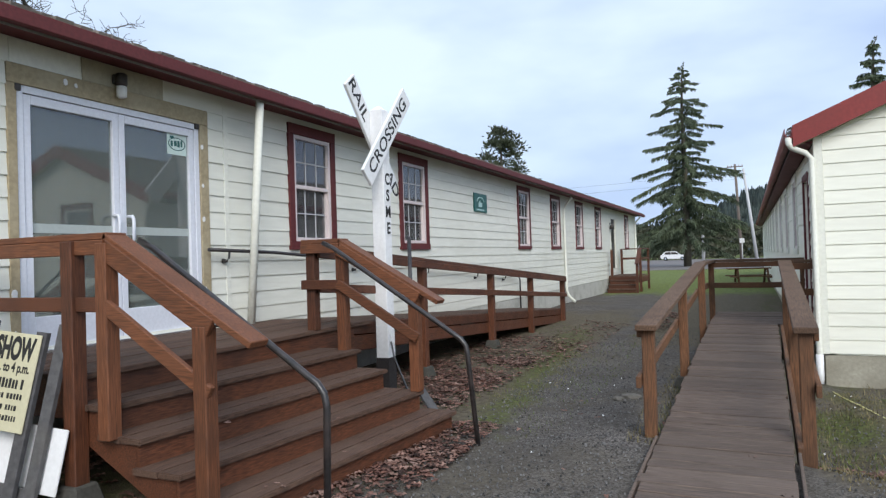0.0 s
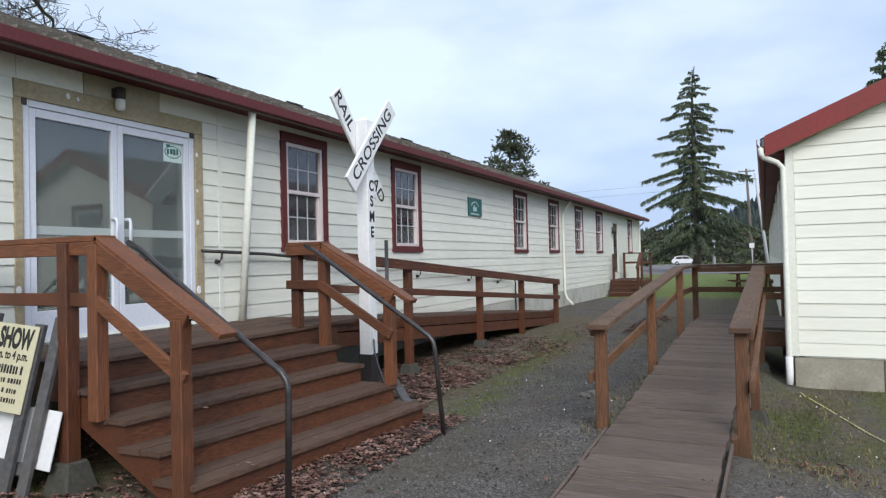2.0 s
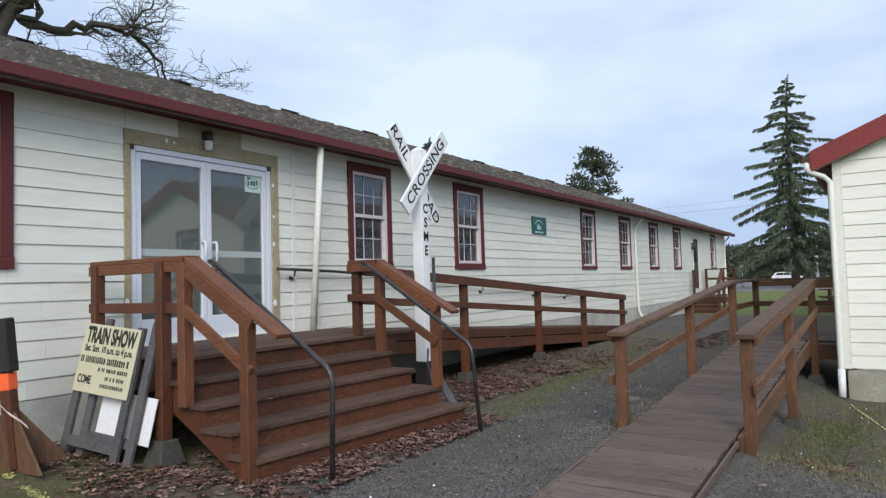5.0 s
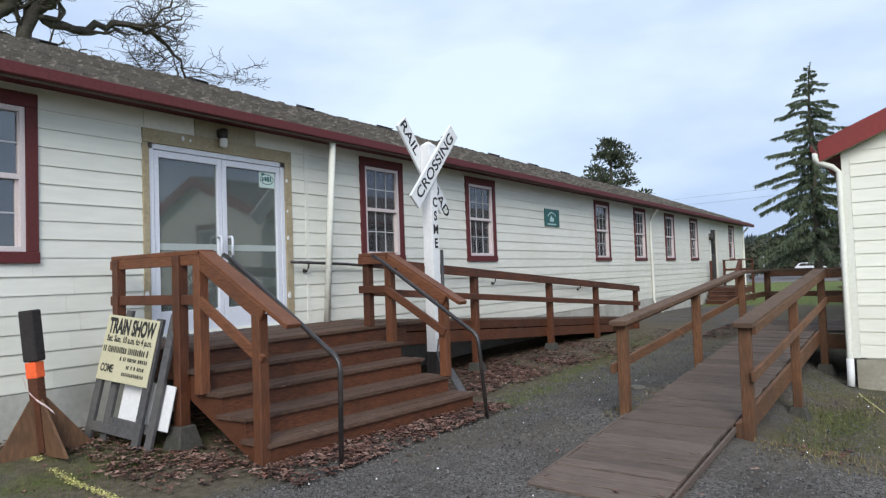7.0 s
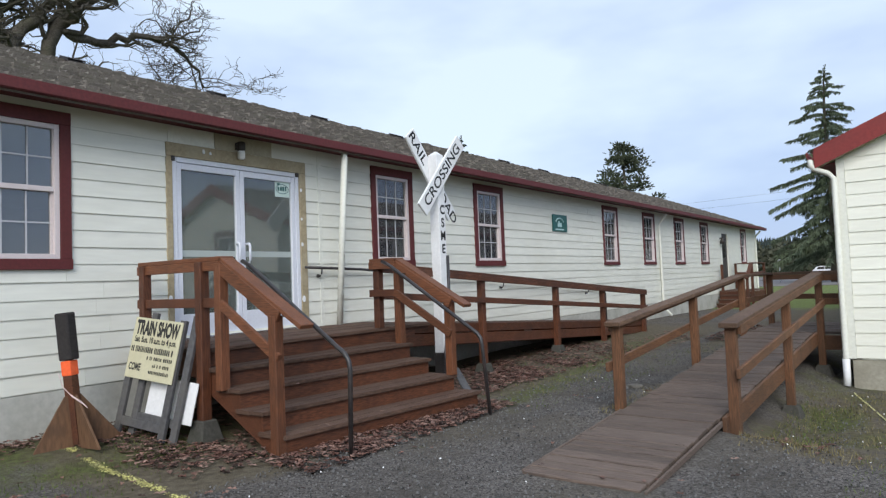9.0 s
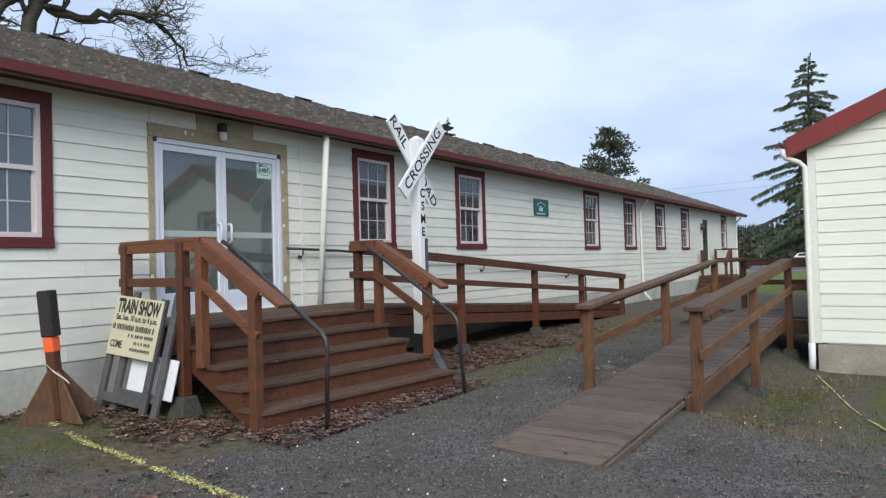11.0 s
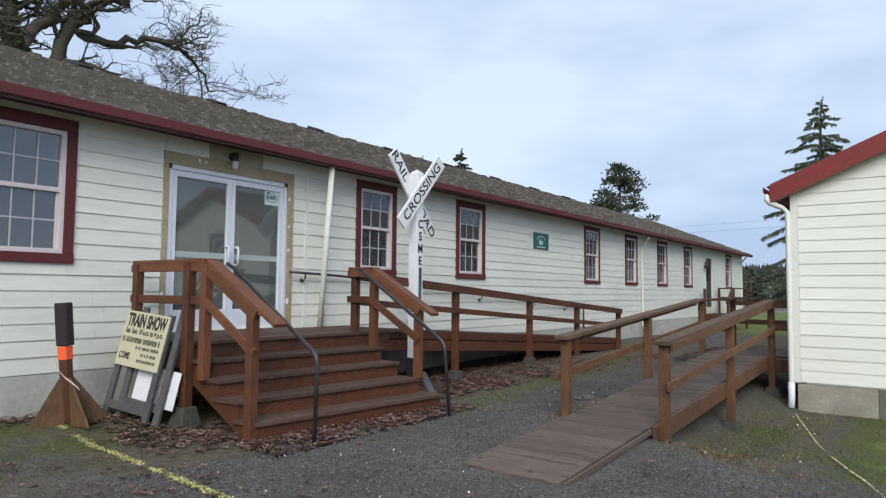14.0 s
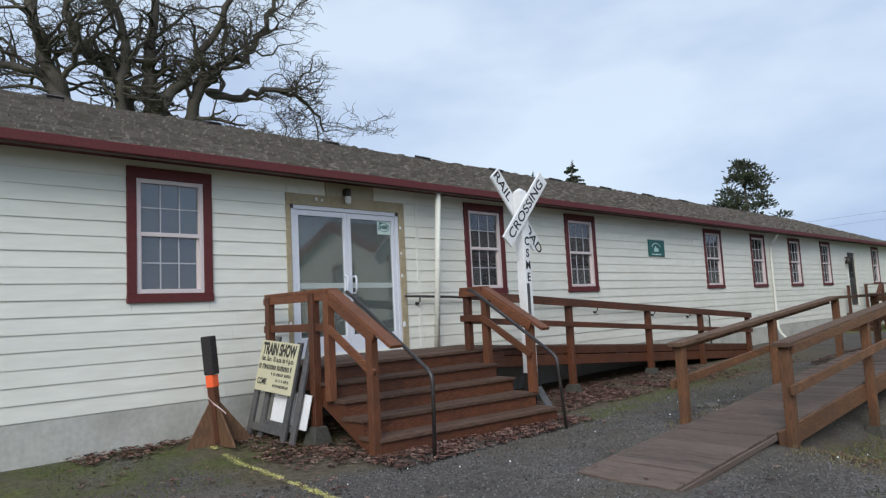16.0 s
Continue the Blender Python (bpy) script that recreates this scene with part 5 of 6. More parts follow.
def marker():
    th = thing("barrier_stand", "black sleeved post with orange band on plywood fins", "post", (-4.57, 2.185, 0.09))
    tilt = Matrix.Rotation(radians(5), 4, Vector((0.73, -0.68, 0))) @ Matrix.Rotation(radians(25), 4, "Z")

    def put(name, bm, m, lab="", parent=th):
        bmesh.ops.transform(bm, matrix=tilt, verts=bm.verts)
        return part(name, bm, m, parent, lab)

    put("post", box(-0.045, 0.045, -0.045, 0.045, 0.0, 0.75), WOOD)
    put("sleeve", box(-0.062, 0.072, -0.058, 0.058, 0.76, 1.19, 0.012), FOAM, "black foam sleeve")
    put("band", box(-0.051, 0.051, -0.05, 0.05, 0.62, 0.755, 0.006), ORANGE, "orange reflective band")
    for a in (-25, 65, 155, 245):
        bm = prism([(0.03, -0.03), (0.40, -0.03), (0.36, 0.03), (0.07, 0.44), (0.03, 0.44)], "y", -0.010, 0.010)
        bmesh.ops.transform(bm, matrix=Matrix.Rotation(radians(a), 4, "Z"), verts=bm.verts)
        put("fin", bm, PLY)
    bm = bmesh.new()
    pts = [(-0.07, -0.07, 0.66), (-0.03, -0.08, 0.53), (0.05, -0.085, 0.45), (0.14, -0.075, 0.38), (0.19, -0.07, 0.33)]
    prev = None
    for i, p in enumerate(pts):
        row = [bm.verts.new((p[0], p[1], p[2] + 0.016)), bm.verts.new((p[0] + 0.02, p[1] - 0.004, p[2] - 0.016))]
        if prev:
            bm.faces.new((prev[0], row[0], row[1], prev[1]))
        prev = row
    bmesh.ops.solidify(bm, geom=bm.faces[:], thickness=0.002)
    put("ribbon", bm, PINKTAPE, "pink and white tape tail")


marker()

# ---- far street things ----


def utility_pole(x, y, h, lean, mat_, arms, label):
    th = thing("utility_pole", label, "pole", (x, y, 0), 0, "poles by the road")
    part("pole", tube([(0, 0, -0.3), (lean * 0.5, 0, h * 0.5), (lean, 0, h)], [0.2, 0.17, 0.13], 8), mat_, th)
    for z in arms:
        part("crossarm", box(lean - 0.9, lean + 0.9, -0.06, 0.06, h - z - 0.06, h - z + 0.06), POLEW, th)
        for k in (-0.8, -0.4, 0.4, 0.8):
            part("insulator", tube([(lean + k, 0, h - z + 0.05), (lean + k, 0, h - z + 0.25)], 0.06, 6), POLEL, th)


utility_pole(-0.8, 88, 11.8, -0.4, POLEW, (0.3,), "dark timber utility pole with crossarm by the road")
utility_pole(0.9, 88, 11.2, -1.2, POLEL, (), "pale leaning metal pole by the road")
utility_pole(-5.2, 90, 7.0, 0.0, POLEL, (), "thin pale metal street pole")
wires = thing("power_lines", "thin dark overhead power lines", "cable")
for dz in (0, 0.9):
    pts = [(-160 + 159 * k / 12, 96 - 8 * k / 12, 10.9 - dz + 1.6 * ((k / 6 - 1) ** 2 - 1) + 2.0 * (1 - k / 12)) for k in range(13)]
    part("wire", tube(pts, 0.011, 5), BLACK, wires)


def road_sign(x, y, h):
    th = thing("road_sign", "small white sign on a thin post by the road", "sign", (x, y, 0))
    part("post", tube([(0, 0, -0.1), (0, 0, h)], 0.05, 6), POLEL, th)
    part("plate", box(-0.22, 0.22, -0.08, -0.05, h - 0.35, h + 0.1), WHITE, th)


road_sign(-0.6, 71, 2.5)
road_sign(-10.5, 72, 2.2)


def hatchback(x, y, turn):
    th = thing("car", "small white hatchback on the far road", "car", (x, y, 0.03), turn)
    low = prism([(-2.05, 0.34), (-1.72, 0.26), (1.75, 0.26), (2.1, 0.4), (2.12, 0.66), (1.95, 0.82), (1.0, 0.95), (-1.95, 0.98), (-2.1, 0.75)], "y", -0.86, 0.86)
    bmesh.ops.bevel(low, geom=list(low.edges), offset=0.05, segments=2, affect="EDGES")
    part("body", low, CARW, th)
    cabin = prism([(-1.9, 0.96), (1.05, 0.94), (0.42, 1.42), (0.1, 1.5), (-1.1, 1.5), (-1.55, 1.38)], "y", -0.74, 0.74)
    bmesh.ops.bevel(cabin, geom=list(cabin.edges), offset=0.05, segments=2, affect="EDGES")
    part("cabin", cabin, CARW, th)
    part("windscreen", prism([(0.46, 1.4), (0.43, 1.4), (0.98, 0.98), (1.02, 0.98)], "y", -0.62, 0.62), DARKMETAL, th)
    for sy in (-1, 1):
        part("side_window", prism([(-1.5, 1.0), (-0.45, 1.0), (-0.45, 1.4), (-1.3, 1.36)], "y", sy * 0.73, sy * 0.75), DARKMETAL, th)
        part("side_window", prism([(-0.38, 1.0), (0.8, 1.0), (0.36, 1.36), (-0.38, 1.4)], "y", sy * 0.73, sy * 0.75), DARKMETAL, th)
        part("headlight", box(2.0, 2.1, sy * 0.62 - 0.14, sy * 0.62 + 0.14, 0.62, 0.74, 0.02), FROST, th)
        part("tail_light", box(-2.1, -2.02, sy * 0.68 - 0.1, sy * 0.68 + 0.1, 0.74, 0.92, 0.02), RED, th)
        for sx in (-1.3, 1.32):
            w = part("wheel", tube([(sx, sy * 0.8 - 0.1, 0.31), (sx, sy * 0.8 - 0.08, 0.31), (sx, sy * 0.8 + 0.08, 0.31), (sx, sy * 0.8 + 0.1, 0.31)], [0.26, 0.31, 0.31, 0.26], 18), RUBBER, th)
            part("rim", tube([(sx, sy * 0.8 - 0.105, 0.31), (sx, sy * 0.8 + 0.105, 0.31)], 0.18, 12), CHROME, w)


hatchback(-11.2, 116, 0)


def picnic_table():
    th = thing("picnic_table", "dark weathered timber picnic table on the lawn", "table", (0.0, 30, 0), 8)
    for k in range(4):
        part("top_board", box(-0.9, 0.9, -0.36 + 0.18 * k, -0.2 + 0.18 * k, 0.72, 0.76), RAILW, th)
    for s in (-1, 1):
        part("bench", box(-0.9, 0.9, s * 0.7 - 0.13, s * 0.7 + 0.13, 0.42, 0.46), RAILW, th)
        part("bearer", box(s * 0.6 - 0.04, s * 0.6 + 0.04, -0.8, 0.8, 0.36, 0.42), RAILW, th)
        for q in (-1, 1):
            part("leg", beam((s * 0.55, q * 0.25, 0.72), (s * 0.55, q * 0.65, 0.0), 0.08, 0.04), RAILW, th)


picnic_table()

# ---- trees ----


def fir(x, y, h, r0, seed, name="fir_tree", needle=NEEDLE, label="tall dark green drooping fir tree", z0=0.0, dens=1.0, tiers=30, droop=1.0, taper=0.72, foot=0.07):
    th = thing(name, label, "tree", (x, y, z0))
    rng = random.Random(seed)
    part("trunk", tube([(0, 0, -0.3), (0.05, 0, h * 0.4), (-0.05, 0.05, h * 0.75), (0.1, 0, h * 0.96), (0.35, 0, h)], [0.38, 0.27, 0.14, 0.05, 0.015], 8), BARK, th)
    verts, faces, limbs = [], [], bmesh.new()

    def spray(p, d, ln, w):
        k = len(verts)
        side = d.cross(Vector((rng.gauss(0, 1), rng.gauss(0, 1), rng.gauss(0, 0.5)))).normalized() * w
        q = p + d * ln
        mid = p + d * ln * 0.45 + Vector((0, 0, -0.04 * ln))
        verts.extend((p, mid + side, q, mid - side))
        faces.append((k, k + 1, k + 2, k + 3))

    for i in range(tiers):
        f = (i + rng.uniform(-0.2, 0.2)) / tiers
        z_tier = h * (foot + (0.98 - foot) * f)
        reach = r0 * (1 - f) ** taper * rng.uniform(0.6, 1.15) + 0.2
        n = max(6, int(9 * (1 - 0.35 * f)))
        for k in range(n):
            a = math.tau * (k + rng.uniform(-0.35, 0.35)) / n + i * 1.1
            ln = reach * rng.uniform(0.45, 1.28)
            z = z_tier + rng.uniform(-0.55, 0.55) * h / tiers
            d = Vector((math.cos(a), math.sin(a), 0))
            rise = rng.uniform(0.0, 0.38) + 0.2 * f
            pts = [Vector((0, 0, z)) + d * ln * t + Vector((0, 0, ln * (rise * t - (0.48 + 0.1 * droop) * t * t + 0.2 * t ** 4))) for t in (0, 0.25, 0.5, 0.75, 1.0)]
            for p, q in zip(pts, pts[1:]):
                u = (q - p).normalized().cross(Vector((0, 0, 1))) * 0.02 * (1 + (1 - f))
                vs = [limbs.verts.new(w_) for w_ in (p - u, p + u, q + u * 0.7, q - u * 0.7)]
                limbs.faces.new(vs)
            m = int((20 + 62 * ln) * dens)
            for _ in range(m):
                t = rng.random() ** 0.75
                s = t * 4
                j = min(3, int(s))
                p = pts[j].lerp(pts[j + 1], s - j)
                out = (d * rng.uniform(0.15, 0.6) + Vector((-d.y, d.x, 0)) * rng.uniform(-0.6, 0.6) + Vector((0, 0, -rng.uniform(0.1, 0.5 + 0.9 * droop))))
                spray(p + Vector((0, 0, rng.uniform(-0.04, 0.05))), out.normalized(), rng.uniform(0.15, 0.78) * (0.45 + 0.65 * (1 - f)), rng.uniform(0.022, 0.055))
    for _ in range(60):
        z = h * rng.uniform(0.94, 1.0)
        spray(Vector((0.25 * (z / h - 0.94) / 0.06, 0, z)), Vector((rng.gauss(0, 1), rng.gauss(0, 1), 0.2)).normalized(), 0.3 * (1.3 - (z / h - 0.94) / 0.06), 0.04)
    tagged(part("limbs", limbs, BARK, th), kind="stuff")
    ob = new("crown", mesh_of("crown", verts, faces, needle))
    ob.parent = th
    return th


fir(-5.45, 68.8, 19.9, 5.2, 21, tiers=27, droop=1.7, dens=1.3, taper=0.62, foot=0.15)
fir(8.0, 53.5, 15.7, 2.1, 5, taper=0.6, tiers=26, label="dark fir tree behind the second building", dens=1.5, droop=1.3)
fir(-38.6, 58, 17.0, 2.9, 8, taper=0.55, name="conifer_tree", needle=PINEN, label="small dark conifer beyond the roof", dens=2.2, tiers=34, droop=0.4)
fir(-44.0, 58, 16.8, 3.0, 9, taper=0.5, name="conifer_tree", needle=PINEN, label="small dark conifer beyond the roof", dens=2.2, tiers=34, droop=0.4)


def pine(x, y, h, r0, seed):
    """A rough-crowned pine: clumps of needles on rising limbs."""
    th = thing("pine_tree", "dull green rough crowned pine beyond the roof", "tree", (x, y, 0))
    rng = random.Random(seed)
    part("trunk", tube([(0, 0, -0.3), (0.1, 0, h * 0.5), (0, 0.1, h * 0.98)], [0.35, 0.22, 0.04], 8), BARK, th)
    verts, faces = [], []
    limbs = bmesh.new()
    for _ in range(78):
        f = rng.random() ** 0.8
        z = h * (0.35 + 0.65 * f)
        reach = r0 * min(1.0, 1.6 * (1 - f) ** 0.8 + 0.1) * rng.uniform(0.25, 1.35)
        a = rng.uniform(0, math.tau)
        c = Vector((reach * math.cos(a), reach * math.sin(a), z + rng.uniform(-0.2, 0.2)))
        s = Vector((0, 0, z - 0.35 * reach))
        u = (c - s).cross(Vector((0, 0, 1))).normalized() * 0.03
        limbs.faces.new([limbs.verts.new(v) for v in (s - u, s + u, c + u * 0.4, c - u * 0.4)])
        for _ in range(80):
            o = Vector((rng.gauss(0, 0.26), rng.gauss(0, 0.26), rng.gauss(0, 0.14)))
            d = (o + Vector((0, 0, 0.25))).normalized()
            sd = d.cross(Vector((rng.gauss(0, 1), rng.gauss(0, 1), 0.3))).normalized() * rng.uniform(0.04, 0.09)
            p, ln, k = c + o, rng.uniform(0.18, 0.4), len(verts)
            verts.extend((p, p + d * ln * 0.5 + sd, p + d * ln, p + d * ln * 0.5 - sd))
            faces.append((k, k + 1, k + 2, k + 3))
    tagged(part("limbs", limbs, BARK, th), kind="stuff")
    ob = new("crown", mesh_of("crown", verts, faces, PINEN))
    ob.parent = th


pine(-18.3, 52, 11.9, 2.15, 3)


def oak(x, y, seed):
    th = thing("oak_tree", "large bare mossy oak with twisting branches behind the roof", "tree", (x, y, 0))
    rng = random.Random(seed)
    V, F = [], []

    def seg(p, q, r0, r1, sides):
        d = (q - p).normalized()
        u = d.cross(Vector((0.3, 0.9, 0.2))).normalized()
        v = d.cross(u)
        k = len(V)
        for c, r in ((p, r0), (q, r1)):
            V.extend(c + r * (math.cos(i * math.tau / sides) * u + math.sin(i * math.tau / sides) * v) for i in range(sides))
        F.extend((k + i, k + (i + 1) % sides, k + sides + (i + 1) % sides, k + sides + i) for i in range(sides))

    def grow(p, d, ln, r, level):
        n = 5 if level < 3 else (4 if level < 5 else 3)
        sides = 8 if r > 0.12 else (5 if r > 0.035 else 3)
        step = ln / n
        for i in range(n):
            wob = (0.2, 0.17, 0.32, 0.42, 0.46, 0.46, 0.46)[level]
            d = (d + Vector((rng.gauss(0, wob), rng.gauss(0, wob), rng.gauss(0.02, wob * 0.8)))).normalized()
            if d.z < -0.35:
                d = Vector((d.x, d.y, -0.15)).normalized()
            q = p + d * step * rng.uniform(0.8, 1.2)
            r2 = r * (0.86 if level < 2 else 0.88)
            seg(p, q, r, r2, sides)
            p, r = q, r2
            if level < 6 and i > (1 if level < 3 else 0) and rng.random() < 0.88:
                for _ in range(2 if rng.random() < (0.22 if level < 4 else 0.8) else 1):
                    side = d.cross(Vector((rng.gauss(0, 1), rng.gauss(0, 1), rng.gauss(0, 1)))).normalized()
                    nd = (d * rng.uniform(0.3, 0.8) + side * rng.uniform(0.6, 1.0) + Vector((0, 0, rng.uniform(-0.15, 0.25)))).normalized()
                    grow(p, nd, max(0.45, ln * rng.uniform(0.42, 0.66)), max(0.0125, r * rng.uniform(0.36, 0.56)), level + 1)
        if level < 5:
            grow(p, d, ln * 0.5, r * 0.85, level + 1)

    def follow(stops, r0, r1):
        # a main limb bends through its stops and throws side branches
        dep = rng.uniform(-0.35, 0.35)
        pts = [Vector((u, dep * k + rng.uniform(-0.3, 0.3), z)) for k, (u, z) in enumerate(stops)]
        pts[0].y = 0
        n, p, d = 6 * (len(pts) - 1), pts[0], (pts[1] - pts[0]).normalized()
        last = None
        for k in range(1, n + 1):
            t = k / n * (len(pts) - 1)
            i = min(int(t), len(pts) - 2)
            f = t - i
            a, b, c, e = pts[max(0, i - 1)], pts[i], pts[i + 1], pts[min(len(pts) - 1, i + 2)]
            q = 0.5 * (2 * b + (c - a) * f + (2 * a - 5 * b + 4 * c - e) * f * f + (3 * b - a - 3 * c + e) * f ** 3)
            q += Vector((rng.gauss(0, 0.09), rng.gauss(0, 0.12), rng.gauss(0, 0.09)))
            g = r0 + (r1 - r0) * k / n
            d = (d + (q - p).normalized()).normalized()
            u = d.cross(Vector((0, 1, 0))).normalized()
            v, first = d.cross(u), len(V)
            V.extend(q + g * rng.uniform(0.9, 1.1) * (math.cos(i_ * 0.7854) * u + math.sin(i_ * 0.7854) * v) for i_ in range(8))
            if last is not None:
                F.extend((last + i_, last + (i_ + 1) % 8, first + (i_ + 1) % 8, first + i_) for i_ in range(8))
            p, last = q, first
            if k > n * 0.25:
                for _ in range(rng.choice((1, 2))):
                    side = d.cross(Vector((rng.gauss(0, 1), rng.gauss(0, 1), rng.gauss(0, 1)))).normalized()
                    nd = (d * rng.uniform(0.2, 0.7) + side + Vector((0, 0, rng.uniform(-0.1, 0.3)))).normalized()
                    grow(p, nd, rng.uniform(1.2, 2.2), max(0.03, g * rng.uniform(0.3, 0.5)), 3 if rng.random() < 0.2 else 4)
        grow(p, d, 1.5, r1, 4)

    seg(Vector((0, 0, -0.4)), Vector((0, 0, 3.2)), 0.95, 0.78, 12)
    seg(Vector((0, 0, 3.2)), Vector((0, 0, 6.6)), 0.78, 0.7, 12)
    ob = new("trunk", mesh_of("trunk", V, F, BARK, True))
    ob.parent = th
    for r0, r1, stops in OAK_LIMBS:
        V, F = [], []
        follow(stops, r0 * 0.74, r1 * 0.76)
        ob = new("limb", mesh_of("limb", V, F, BARK, True))
        ob.parent = th
    th.rotation_euler.z = radians(70)


# girth at the fork and at the end, and the reach and height of each limb's bends
OAK_LIMBS = [
    (0.55, 0.2, ((0, 6.4), (-2.4, 9.7), (-3.4, 12), (-4.2, 15))),
    (0.34, 0.1, ((-1.5, 8.2), (-3.4, 11), (-5.2, 11.5), (-7.6, 12.2))),
    (0.42, 0.14, ((-0.2, 6.4), (-0.9, 11.2), (-2.4, 12.8), (-3, 16))),
    (0.40, 0.14, ((-0.1, 6.4), (-0.8, 10.2), (-0.7, 13), (-1.7, 16))),
    (0.52, 0.16, ((0, 6.4), (0.15, 10.5), (0.3, 13.2), (0.7, 17))),
    (0.42, 0.13, ((0.1, 6.5), (0.6, 10.1), (1.9, 12), (3.6, 15.6))),
    (0.46, 0.12, ((0.2, 6.2), (1.6, 9.6), (2.6, 11.8), (4.3, 13.2), (5.4, 16))),
    (0.26, 0.07, ((2.2, 10.8), (4.2, 11.3), (5.9, 11.5), (7.5, 10.5))),
    (0.26, 0.06, ((0.8, 7.6), (3.4, 8.5), (5.6, 9.0), (7.4, 9.6))),
]
oak(-24.2, 8.4, 17)

# ---- ground cover, last ----


def scatter_stones():
    rng = random.Random(31)
    V, F = [], []
    while len(V) < 9 * 15000:
        x, y = rng.uniform(-2.6, 5.0), rng.uniform(0.8, 13)
        if rng.random() > 1.25 - y / 14 or (-0.66 < x < 0.34 and y > 3.45) or (x > 0.7 and y > 10) or (x > 1.1 and y > 4.5 and rng.random() < 0.85):
            continue
        s = rng.uniform(0.004, 0.009) * (1.8 if rng.random() < 0.03 else 1)
        z, k = ground_z(x, y), len(V)
        a = rng.uniform(0, 6.28)
        ring = [(x + s * rng.uniform(0.7, 1.3) * math.cos(a + i * 1.57), y + s * rng.uniform(0.7, 1.3) * math.sin(a + i * 1.57)) for i in range(4)]
        V.extend((u, v, z - 0.006) for u, v in ring)
        V.extend(((u + x) / 2 + 0.2 * (u - x), (v + y) / 2 + 0.2 * (v - y), z + s * 0.55) for u, v in ring)
        V.append((x, y, z + s * 0.7))
        F.extend((k + i, k + (i + 1) % 4, k + 4 + (i + 1) % 4, k + 4 + i) for i in range(4))
        F.extend((k + 4 + i, k + 4 + (i + 1) % 4, k + 8) for i in range(4))
    V2, F2 = [], []
    for _ in range(105):
        x, y = rng.uniform(-2.3, 4.0), 1.2 + 9 * rng.random() ** 1.4
        if -0.66 < x < 0.34 and y > 3.45:
            continue
        s, z, k = rng.uniform(0.006, 0.013), ground_z(x, y), len(V2)
        V2.extend((x + s * rng.uniform(0.6, 1.3) * math.cos(i * 1.26), y + s * rng.uniform(0.6, 1.3) * math.sin(i * 1.26), z - 0.004) for i in range(5))
        V2.append((x, y, z + s * 0.8))
        F2.extend((k + i, k + (i + 1) % 5, k + 5) for i in range(5))
    stuff_mesh("pale_pebbles", V2, F2, WHITE, "scattered pale pebbles in the gravel", "pebbles")
    stuff_mesh("gravel", V, F, STONE, "loose grey gravel stones on the yard", "gravel")


def scatter_leaves():
    rng = random.Random(13)
    V, F = [], []

    def leaf(x, y, z, s):
        k, a = len(V), rng.uniform(0, 6.28)
        c, sn = math.cos(a), math.sin(a)
        lift = rng.uniform(0.1, 0.6) * s
        pts = [(-1, 0, 0), (-0.45, 0.42, 0.6), (0.1, 0.3, 0.2), (0.4, 0.5, 0.9), (1, 0, 0.3), (0.4, -0.5, 0.7), (0.05, -0.28, 0.1), (-0.45, -0.4, 0.8)]
        V.extend((x + s * (c * u - sn * v), y + s * (sn * u + c * v), z + 0.004 + w * lift) for u, v, w in pts)
        V.append((x, y, z + 0.006))
        F.extend((k + i, k + (i + 1) % 8, k + 8) for i in range(8))

    # leaves under the porch are laid thicker, to deepen the shade on its ground
    zones = [(1500, -2.72, -2.15, 2.8, 5.9), (1900, -4.7, -2.75, 5.7, 12.0), (1700, -4.3, -2.9, 6.5, 9.6), (200, -3.9, -2.7, 2.2, 3.0), (420, -5.2, -4.6, 0.8, 2.95), (330, -4.6, -3.0, 2.3, 2.98), (55, 0.3, 1.0, 5.2, 6.4), (120, -2.2, 3.5, 1.0, 7.0), (420, -3.4, -2.4, 9, 15), (700, -2.15, -1.55, 13.4, 17.0), (900, -4.9, -2.9, 2.9, 5.6), (90, -4.6, -1.0, 0.6, 2.3)]
    for n, x0, x1, y0, y1 in zones:
        made = 0
        while made < n:
            x, y = rng.uniform(x0, x1), rng.uniform(y0, y1)
            if noise.noise((x * 1.7, y * 1.7, 1.5)) < rng.uniform(-0.7, 0.35):
                continue
            leaf(x, y, ground_z(x, y) + rng.uniform(-0.004, 0.026), rng.uniform(0.024, 0.048))
            made += 1
    for _ in range(14):
        xn, z = rng.choice([(-3.5, 0.69), (-3.2, 0.515), (-2.9, 0.34), (-2.75, 0.165)])
        leaf(xn + rng.uniform(-0.1, 0.05), rng.uniform(3.2, 5.4), z, rng.uniform(0.015, 0.03))
    stuff_mesh("leaf_litter", V, F, LEAF, "brown dead oak leaves on the ground", "leaves")


def scatter_grass(seed, zones, material, name, label):
    rng = random.Random(seed)
    V, F = [], []
    for n, x0, x1, y0, y1, h in zones:
        made = 0
        while made < n:
            x, y = rng.uniform(x0, x1), rng.uniform(y0, y1)
            if noise.noise((x * 1.3, y * 1.3, 8.5)) < rng.uniform(-0.5, 0.3):
                continue
            a, k, z = rng.uniform(0, 6.28), len(V), ground_z(x, y) - 0.01
            hh, w = h * rng.uniform(0.5, 1.5), rng.uniform(0.002, 0.005)
            dx, dy = math.cos(a), math.sin(a)
            b = rng.uniform(0.2, 1.6) * hh
            V.extend(((x - dy * w, y + dx * w, z), (x + dy * w, y - dx * w, z), (x + dx * b, y + dy * b, z + hh + 0.01)))
            F.append((k, k + 1, k + 2))
            made += 1
    stuff_mesh(name, V, F, material, label, "grass")


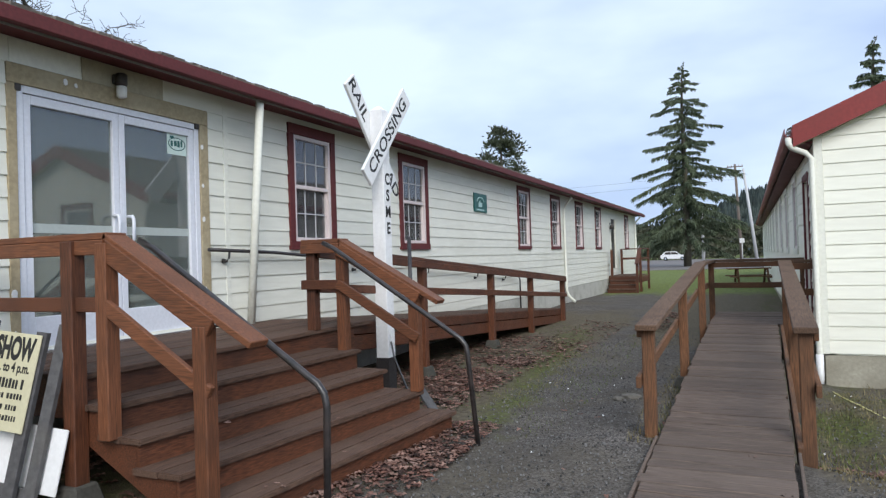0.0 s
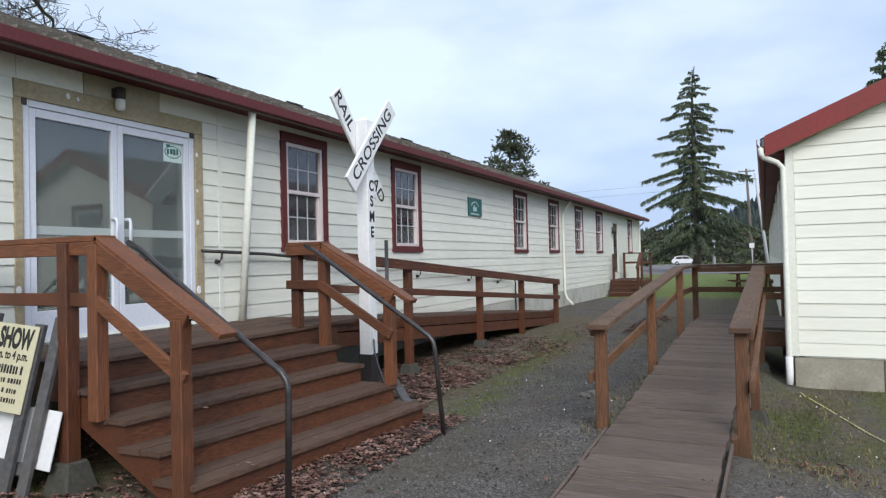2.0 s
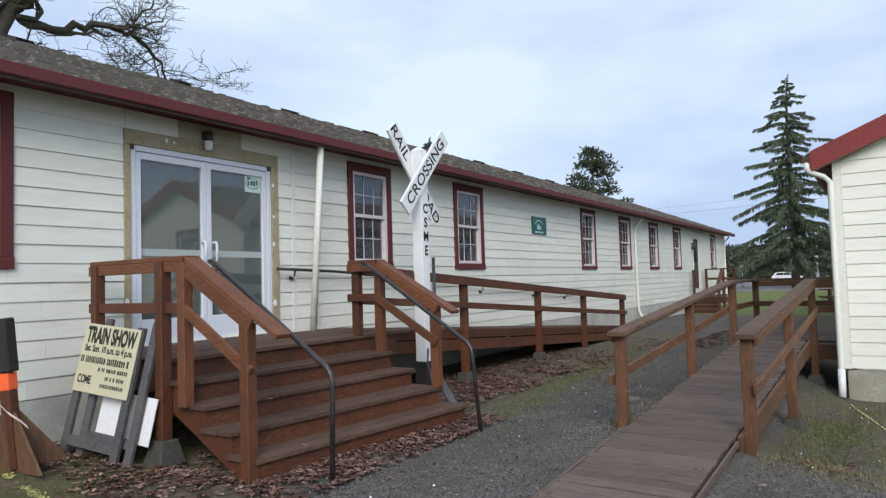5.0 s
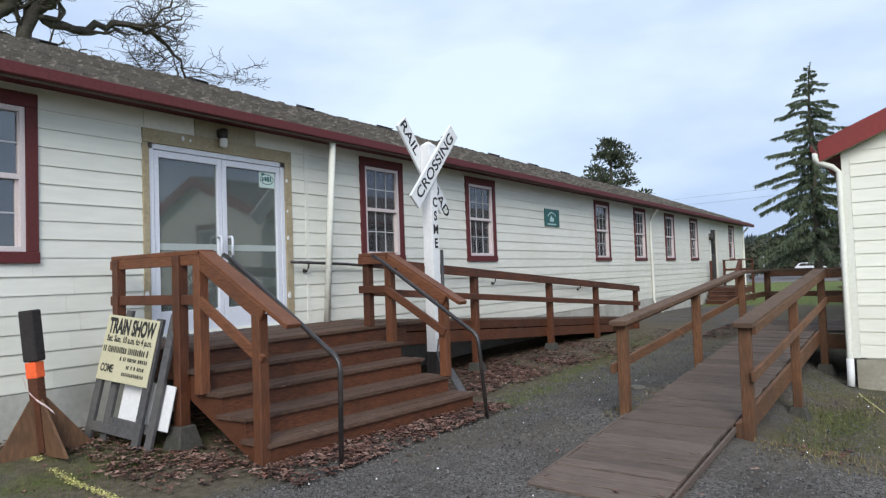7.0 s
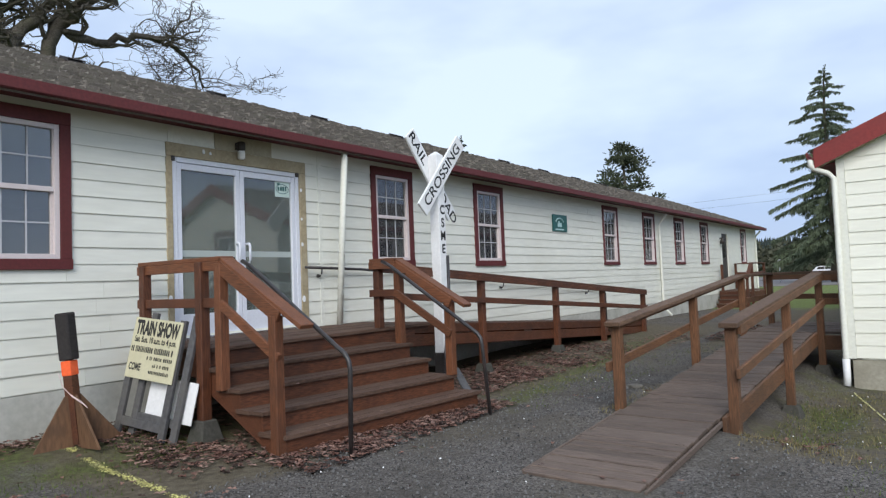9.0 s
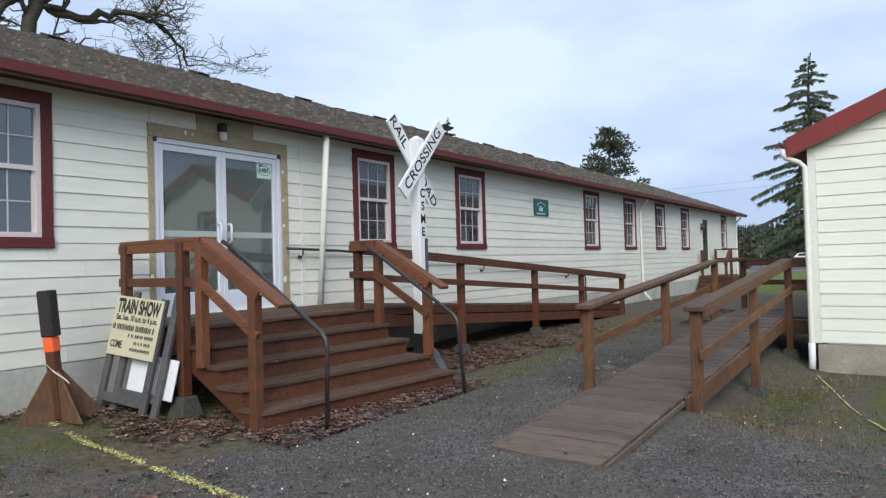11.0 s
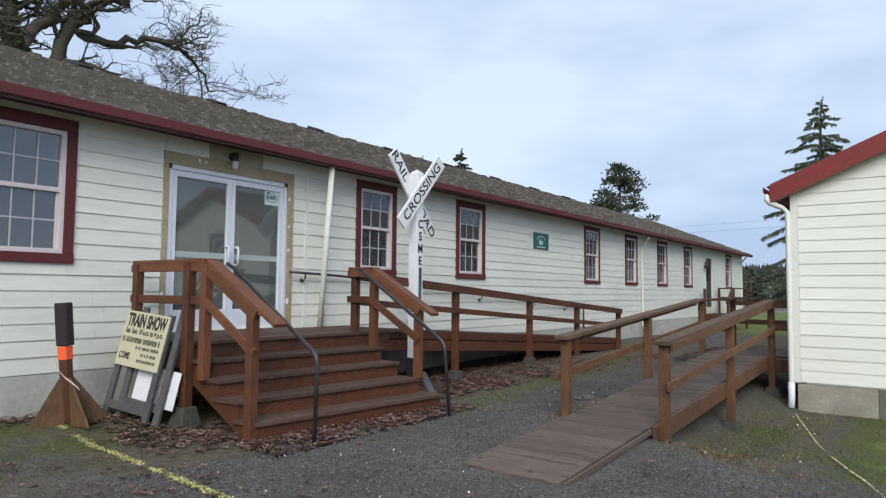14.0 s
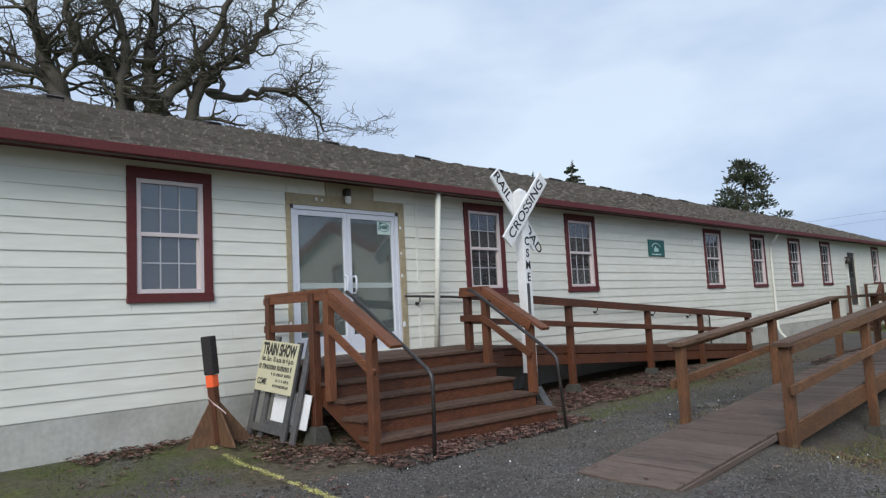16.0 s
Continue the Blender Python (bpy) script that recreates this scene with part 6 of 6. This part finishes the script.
def ground_line(pts, w, label, paint=YELLOW, dens=1150, worn=-9.0):
    """A ragged sprayed line: many small flecks lying on the ground."""
    rng = random.Random(77)
    V, F = [], []
    for (x0, y0), (x1, y1) in zip(pts, pts[1:]):
        n = int(dens * math.hypot(x1 - x0, y1 - y0))
        dx, dy = x1 - x0, y1 - y0
        ln = math.hypot(dx, dy)
        for _ in range(n):
            t, o = rng.random(), rng.gauss(0, w * 0.42)
            x, y = x0 + dx * t - dy / ln * o, y0 + dy * t + dx / ln * o
            if y < worn and rng.random() < 0.45 + 0.5 * (worn - y) + 0.6 * noise.noise((x * 3, y * 3, 6.5)):
                continue
            if noise.noise((x * 4, y * 4, 2.5)) + 0.6 * noise.noise((x * 17, y * 17, 5.5)) < -0.45:
                continue
            s, a, k = rng.uniform(0.002, 0.007), rng.uniform(0, 6.28), len(V)
            z = ground_z(x, y) + rng.uniform(0.001, 0.009)
            V.extend((x + s * math.cos(a + b), y + s * math.sin(a + b), z + 0.003 * math.sin(a * 3 + b)) for b in (0, 1.3, 2.6, 3.8, 5.1))
            F.append((k, k + 1, k + 2, k + 3, k + 4))
    stuff_mesh("painted_line", V, F, paint, label, "line")


scatter_stones()
scatter_leaves()
scatter_grass(41, [(5200, 1.2, 4.2, 4.0, 10.1, 0.014), (2200, -5.1, -3.0, 0.4, 3.0, 0.014), (420, 0.3, 0.9, 5.6, 8.8, 0.05), (1500, -3.0, -1.6, 5.6, 13, 0.02), (300, -0.85, -0.66, 5.6, 10, 0.04), (900, -4.6, -3.2, 6.0, 15, 0.02)], GRASSM, "grass", "short patchy grass and moss at the yard edges")
scatter_grass(43, [(1500, 0.3, 1.3, 5.3, 9.6, 0.032), (700, -1.0, -0.7, 5.4, 10.2, 0.04), (500, 0.4, 1.6, 4.9, 6.4, 0.03), (900, -3.4, -2.1, 6.6, 12, 0.025), (350, 0.9, 3.4, 9.6, 10.1, 0.05)], STRAW, "dry_grass", "dry straw coloured grass tufts along the ramp")
ground_line([(-4.52, 2.08), (-3.05, 1.98), (-1.9, 1.87), (-1.2, 1.81), (0.6, 1.72)], 0.05, "ragged yellow painted line across gravel")
ground_line([(0.80, 9.7), (1.30, 7.75), (1.62, 6.75), (2.02, 5.0), (2.25, 4.2)], 0.009, "thin pale yellow painted line on mossy ground", PALELINE, 700, 5.5)
